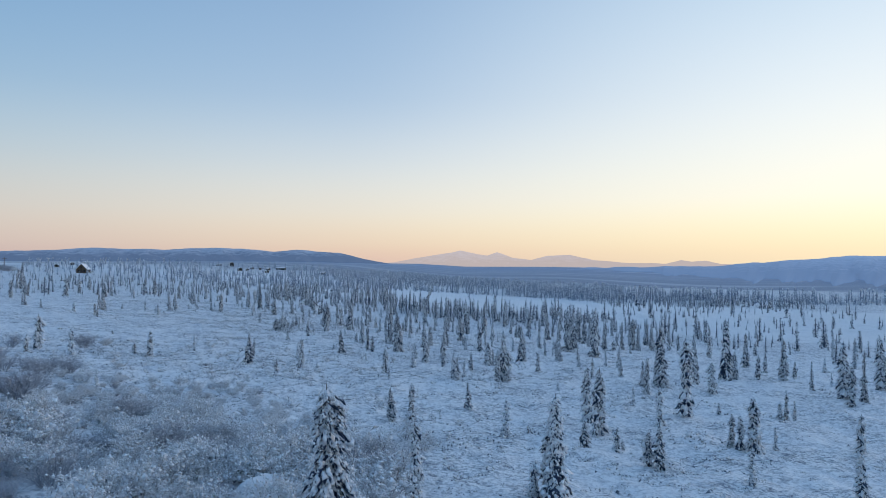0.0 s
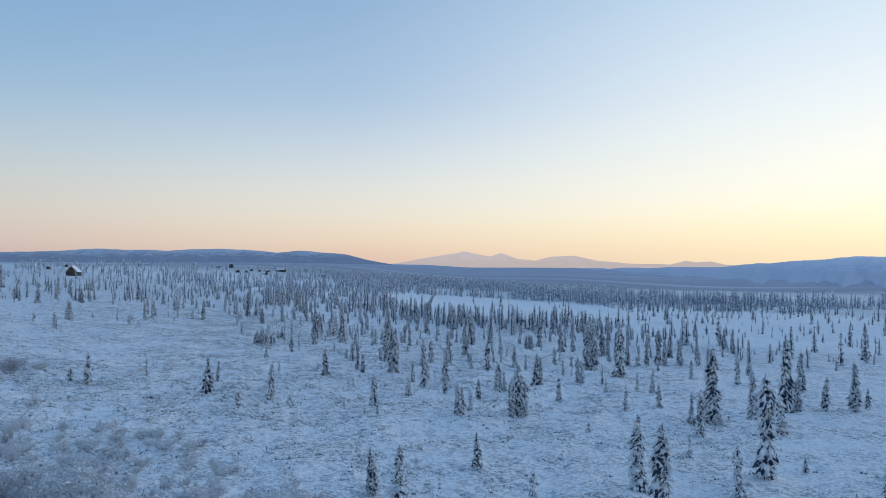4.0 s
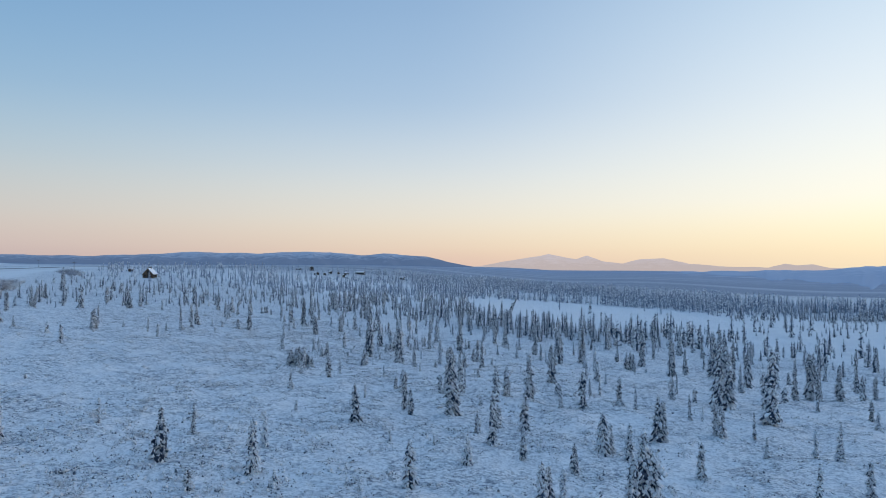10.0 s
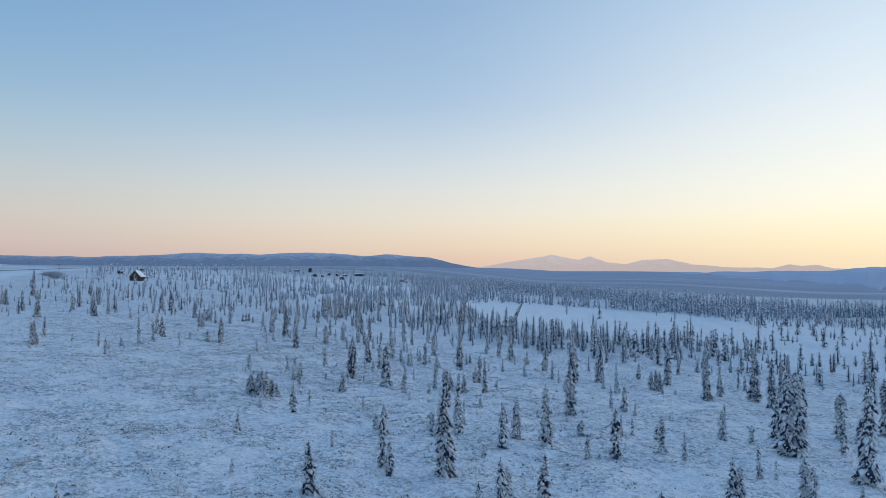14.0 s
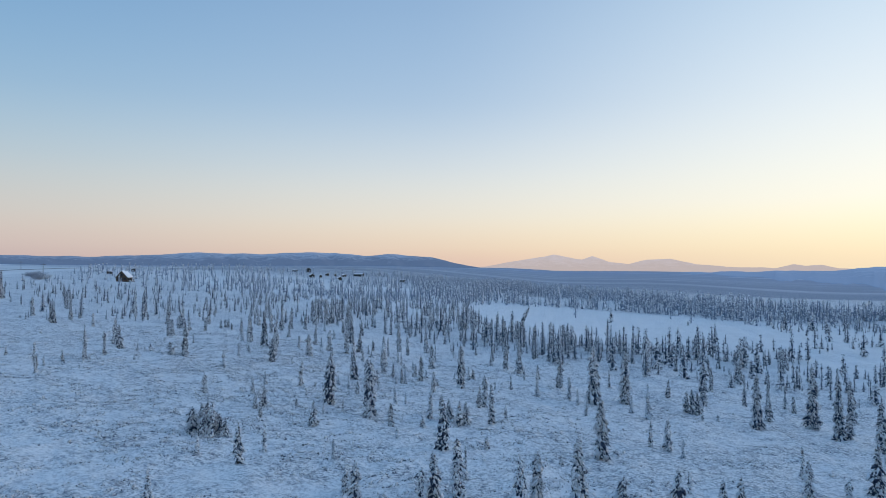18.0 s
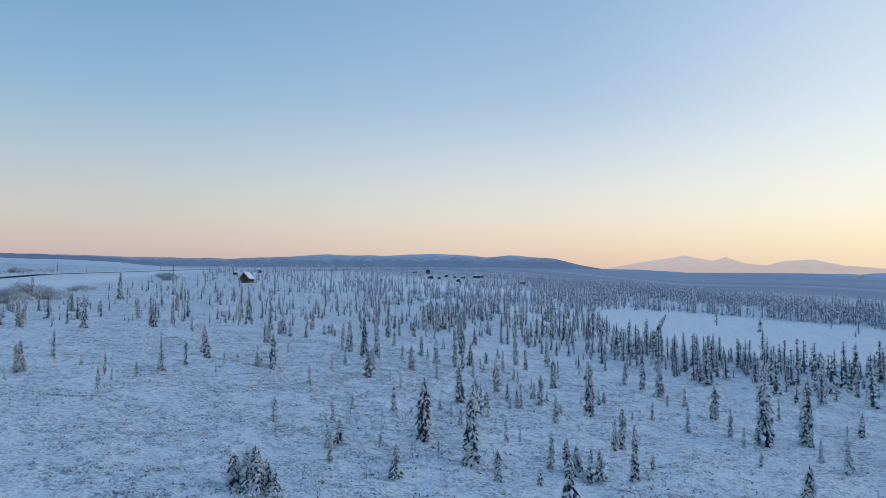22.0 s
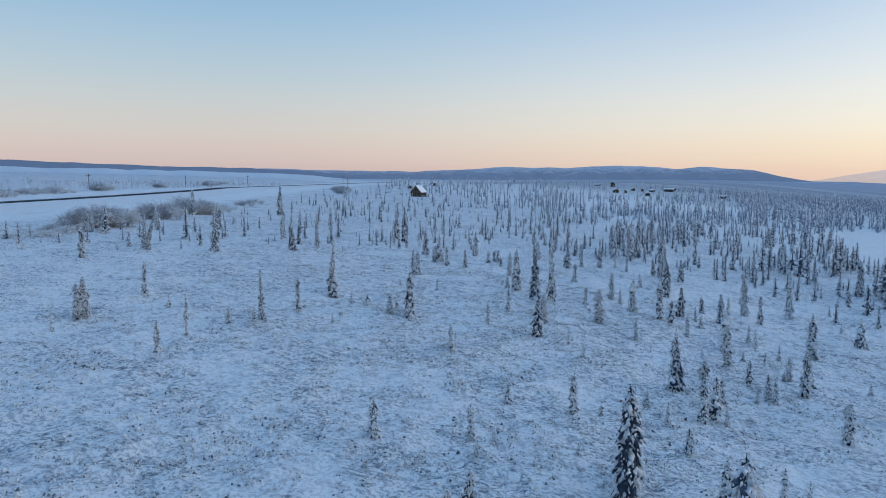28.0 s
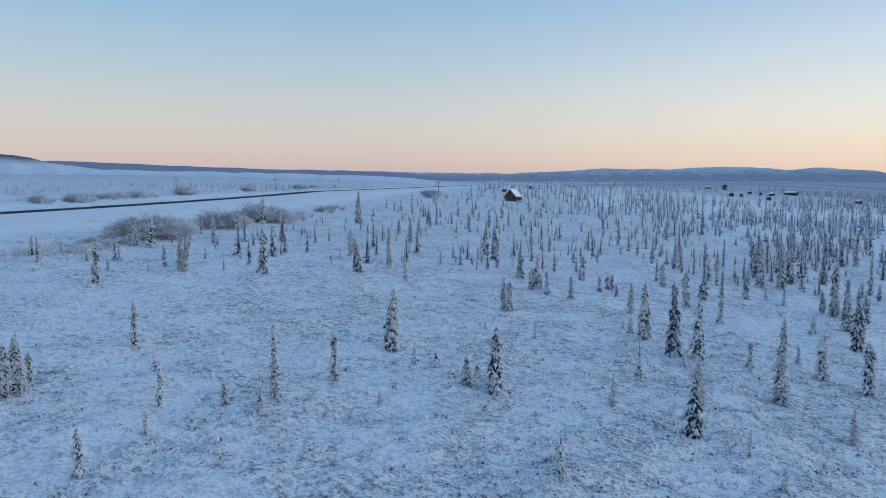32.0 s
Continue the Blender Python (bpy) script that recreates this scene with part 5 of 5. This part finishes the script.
def heath_tussocks():
    rng = np.random.RandomState(17)
    n = 140000
    x, y = rng.uniform(-100, 50, n), rng.uniform(24, 205, n)
    # thicker in patches, and near the flight
    patch = np.sin(x * 0.19 + 1.9 * np.sin(y * 0.11)) * np.sin(y * 0.16 + 1.6 * np.sin(x * 0.13 + 1)) + 0.6 * np.sin(x * 0.71 + 1.3 * np.sin(y * 0.53)) * np.sin(y * 0.66 + np.sin(x * 0.4))
    side = np.abs(x + 15 + np.clip(y - 90, 0, 200) * 0.32) / 52
    p = np.clip(0.11 + 0.16 * patch, 0.012, 0.5) * np.clip(1.2 - side, 0.05, 1) * (1 + 0.5 * smooth(y, 100, 130))
    p = p + 0.22 * np.exp(-(((x + 33) / 16) ** 2 + ((y - 74) / 16) ** 2)) + 0.12 * np.exp(-(((x + 8) / 18) ** 2 + ((y - 44) / 10) ** 2))
    ok = (rng.uniform(0, 1, n) < p) & ~within(MIRE, x, y)
    x, y = x[ok], y[ok]
    n = len(x)
    wide = np.minimum(rng.lognormal(math.log(0.25), 0.4, n), 0.5)
    for name, mat, each, grow, up, label, cat in (("heath_tussocks", HEATH, 5, 0.13, 0.03, "dark frozen heath and sedge showing through the snow", "tundra plants"),
                                                  ("frosted_heath", FROST_TWIG, 7, 0.19, 0.07, "white rime and snow lying on the tundra heath", "frosted plants")):
        i = np.repeat(np.arange(n), each)
        m = len(i)
        px, py = x[i] + rng.normal(0, 0.75, m) * wide[i], y[i] + rng.normal(0, 0.75, m) * wide[i]
        at = np.stack([px, py, height(px, py) + up * rng.uniform(0.0, 1.6, m) * wide[i] / 0.23], 1)
        v, f = chips(rng, at, grow * wide[i] * rng.lognormal(0, 0.35, m) + 0.012, rng.uniform(0, 6.283, m))
        tagged(new(name, mesh_from(name, v, f, [mat])), label, cat, kind="stuff")


heath_tussocks()


# ---- the cabin and the far homestead ----
def gable(bm, w, y0, y1, z0, z1):
    """A solid triangular prism, ridge along y."""
    v = [bm.verts.new(c) for c in ((-w, y0, z0), (w, y0, z0), (0, y0, z1), (-w, y1, z0), (w, y1, z0), (0, y1, z1))]
    for f in ((0, 1, 2), (5, 4, 3), (0, 3, 4, 1), (1, 4, 5, 2), (2, 5, 3, 0)):
        bm.faces.new([v[i] for i in f])
    return bm


def slab(bm, w, y0, y1, z0, z1, thick, side):
    """One slope of a roof."""
    lean = math.hypot(w, z1 - z0)
    nx, nz = (z1 - z0) / lean * thick, w / lean * thick
    pts = []
    for y in (y0, y1):
        pts += [(side * w, y, z0), (0, y, z1), (0, y, z1 + nz * 1.15), (side * (w + nx), y, z0 + nz)]
    v = [bm.verts.new(c) for c in pts]
    for f in ((0, 1, 2, 3), (7, 6, 5, 4), (0, 4, 5, 1), (1, 5, 6, 2), (2, 6, 7, 3), (3, 7, 4, 0)):
        bm.faces.new([v[i] for i in f])
    bmesh.ops.recalc_face_normals(bm, faces=bm.faces)
    return bm


def log_wall(parent, a, b, z0, z1, d=0.26):
    """Round logs laid one on another between two corners."""
    z = z0
    while z < z1 - 0.02:
        part("log", rod(bmesh.new(), (*a, z + d / 2), (*b, z + d / 2), d * 0.54, d * 0.54, 8), LOGS, parent)
        z += d


def window(parent, x, y, z, w, h, face):
    """A window in a wall that faces -y ("s") or +x ("e")."""
    bm = bmesh.new()
    for (a0, b0, a1, b1) in ((-w / 2 - 0.09, -h / 2 - 0.09, w / 2 + 0.09, -h / 2), (-w / 2 - 0.09, h / 2, w / 2 + 0.09, h / 2 + 0.09), (-w / 2 - 0.09, -h / 2, -w / 2, h / 2), (w / 2, -h / 2, w / 2 + 0.09, h / 2), (-0.03, -h / 2, 0.03, h / 2)):
        if face == "s":
            box(bm, x + a0, y - 0.10, z + b0, x + a1, y + 0.04, z + b1)
        else:
            box(bm, x - 0.04, y + a0, z + b0, x + 0.10, y + a1, z + b1)
    win = part("window", bm, PLANK, parent, "dark-framed window")
    bm = bmesh.new()
    if face == "s":
        box(bm, x - w / 2, y - 0.05, z - h / 2, x + w / 2, y - 0.02, z + h / 2)
    else:
        box(bm, x + 0.02, y - w / 2, z - h / 2, x + 0.05, y + w / 2, z + h / 2)
    part("pane", bm, PANE, win)


def cabin(x, y, turn):
    ob = thing("log_cabin", x, y, "brown log cabin with a steep snow-covered gable roof", "cabin", turn=turn, scale=0.95)
    W, D, E, R = 2.6, 2.6, 2.35, 5.2
    part("sill_course", box(bmesh.new(), -W - 0.1, -D - 0.1, -0.6, W + 0.1, D + 0.1, 0.12, 0.03), PLANK, ob)
    part("core", box(bmesh.new(), -W + 0.04, -D + 0.04, 0.1, W - 0.04, D - 0.04, E), PLANK, ob)
    for a, b in (((-W - 0.25, -D), (W + 0.25, -D)), ((-W - 0.25, D), (W + 0.25, D)), ((-W, -D - 0.25), (-W, D + 0.25)), ((W, -D - 0.25), (W, D + 0.25))):
        log_wall(ob, a, b, 0.12 + (0.13 if a[0] == b[0] else 0), E)
    part("gable_wall", gable(bmesh.new(), W + 0.05, -D - 0.12, -D + 0.08, E - 0.05, R - 0.15), LOGS, ob)
    part("gable_wall", gable(bmesh.new(), W + 0.05, D - 0.08, D + 0.12, E - 0.05, R - 0.15), LOGS, ob)
    for side in (-1, 1):
        rf = part("roof_slope", slab(bmesh.new(), W + 0.55, -D - 0.5, D + 0.5, E - 0.62, R, 0.14, side), PLANK, ob)
        bm = slab(bmesh.new(), W + 0.50, -D - 0.42, D + 0.44, E - 0.40, R + 0.17, 0.32, side)
        bmesh.ops.bevel(bm, geom=list(bm.edges), offset=0.10, segments=2, affect="EDGES")
        part("roof_snow", bm, SMOOTH_SNOW, rf, "thick snow on the roof")
    bm = bmesh.new()
    rod(bm, (0.5, 0.8, R - 0.8), (0.5, 0.8, R + 1.1), 0.12, 0.12, 12)
    pipe = part("stove_pipe", bm, STEEL, ob, "grey steel stove pipe")
    bm = bmesh.new()
    rod(bm, (0.5, 0.8, R + 1.16), (0.5, 0.8, R + 1.34), 0.22, 0.04, 12)
    part("cap", bm, STEEL, pipe)
    door = part("door", box(bmesh.new(), -0.45, -D - 0.24, 0.15, 0.5, -D - 0.13, 2.15, 0.02), PLANK, ob, "dark plank door")
    part("handle", box(bmesh.new(), 0.32, -D - 0.29, 1.05, 0.40, -D - 0.24, 1.22, 0.01), STEEL, door)
    window(ob, -1.5, -D - 0.14, 1.4, 0.8, 0.8, "s")
    window(ob, 1.5, -D - 0.14, 1.4, 0.8, 0.8, "s")
    window(ob, 0.0, -D - 0.12, 3.4, 0.8, 0.7, "s")
    for k in (-1.3, 1.0):
        window(ob, W + 0.14, k, 1.4, 1.0, 0.8, "e")
    # porch on the long side
    deck = part("porch_deck", box(bmesh.new(), W + 0.15, -D + 0.2, 0.0, W + 2.4, D - 1.0, 0.22, 0.02), PLANK, ob)
    part("deck_snow", box(bmesh.new(), W + 0.9, -D + 0.3, 0.22, W + 2.35, D - 1.1, 0.42, 0.08), SMOOTH_SNOW, deck)
    for k in (-D + 0.4, -0.5, D - 1.2):
        part("porch_post", box(bmesh.new(), W + 2.2, k - 0.07, 0.2, W + 2.34, k + 0.07, 1.15, 0.01), LOGS, ob)
    part("porch_rail", box(bmesh.new(), W + 2.21, -D + 0.4, 1.05, W + 2.33, D - 1.2, 1.16, 0.01), LOGS, ob)


cabin(-206.5, 384.0, 8)


def hut(x, y, turn, w, d, e, r, label, name="hut", category="hut"):
    """A small dark plank building: half width, half depth, eaves, ridge."""
    ob = thing(name, x, y, label, category, "buildings of the far homestead", turn=turn, scale=0.64)
    bm = box(bmesh.new(), -w, -d, -0.6, w, d, e)
    part("wall", bm, PLANK, ob)
    part("gable_wall", gable(bmesh.new(), w, -d, -d + 0.15, e - 0.02, r - 0.05), PLANK, ob)
    part("gable_wall", gable(bmesh.new(), w, d - 0.15, d, e - 0.02, r - 0.05), PLANK, ob)
    for side in (-1, 1):
        rf = part("roof_slope", slab(bmesh.new(), w + 0.4, -d - 0.4, d + 0.4, e - 0.12, r, 0.1, side), PLANK, ob)
        part("roof_snow", slab(bmesh.new(), w + 0.38, -d - 0.36, d + 0.36, e + 0.02, r + 0.12, 0.35, side), SMOOTH_SNOW, rf)
    part("door", box(bmesh.new(), -0.45, -d - 0.07, 0.05, 0.45, -d - 0.01, 2.0, 0.01), LOGS, ob)
    window(ob, w + 0.02, 0.0, 1.5, 1.0, 0.7, "e")


hut(-150, 547, 25, 2.0, 2.6, 2.3, 3.4, "small dark plank hut with snow on its roof")
hut(-179, 572, 30, 2.6, 3.0, 2.4, 3.6, "dark plank house with a snowy roof among spruces", "plank_house", "house")
hut(-174, 577, 12, 1.6, 1.8, 2.0, 2.8, "low plank shed beside a house in snow", "shed", "shed")
hut(-227, 700, 20, 3.0, 3.2, 4.6, 6.2, "tall two-storey plank house on the snowy rise", "plank_house", "house")
hut(-238, 694, 70, 1.8, 3.5, 2.0, 2.8, "long low shed half buried in snow", "shed", "shed")
hut(-165, 649, 75, 2.4, 6.5, 2.6, 3.8, "long dark building with a snow-covered roof", "plank_house", "house")
hut(-185, 626, 40, 1.7, 2.2, 2.1, 3.0, "small plank shed in the homestead clearing", "shed", "shed")
hut(-176, 620, 15, 1.5, 1.9, 2.0, 2.9, "small plank shed in the homestead clearing", "shed", "shed")
hut(-168, 616, 60, 1.8, 2.4, 2.1, 3.0, "small plank shed in the homestead clearing", "shed", "shed")
hut(-112, 575, 65, 1.8, 3.4, 2.2, 3.2, "low dark cabin among snowy spruces", "hut", "hut")
hut(-262, 455, 15, 1.7, 2.2, 2.2, 3.1, "small dark outbuilding behind the log cabin", "shed", "shed")
hut(-288, 520, 35, 1.9, 2.5, 2.2, 3.2, "small dark outbuilding on the plateau", "shed", "shed")
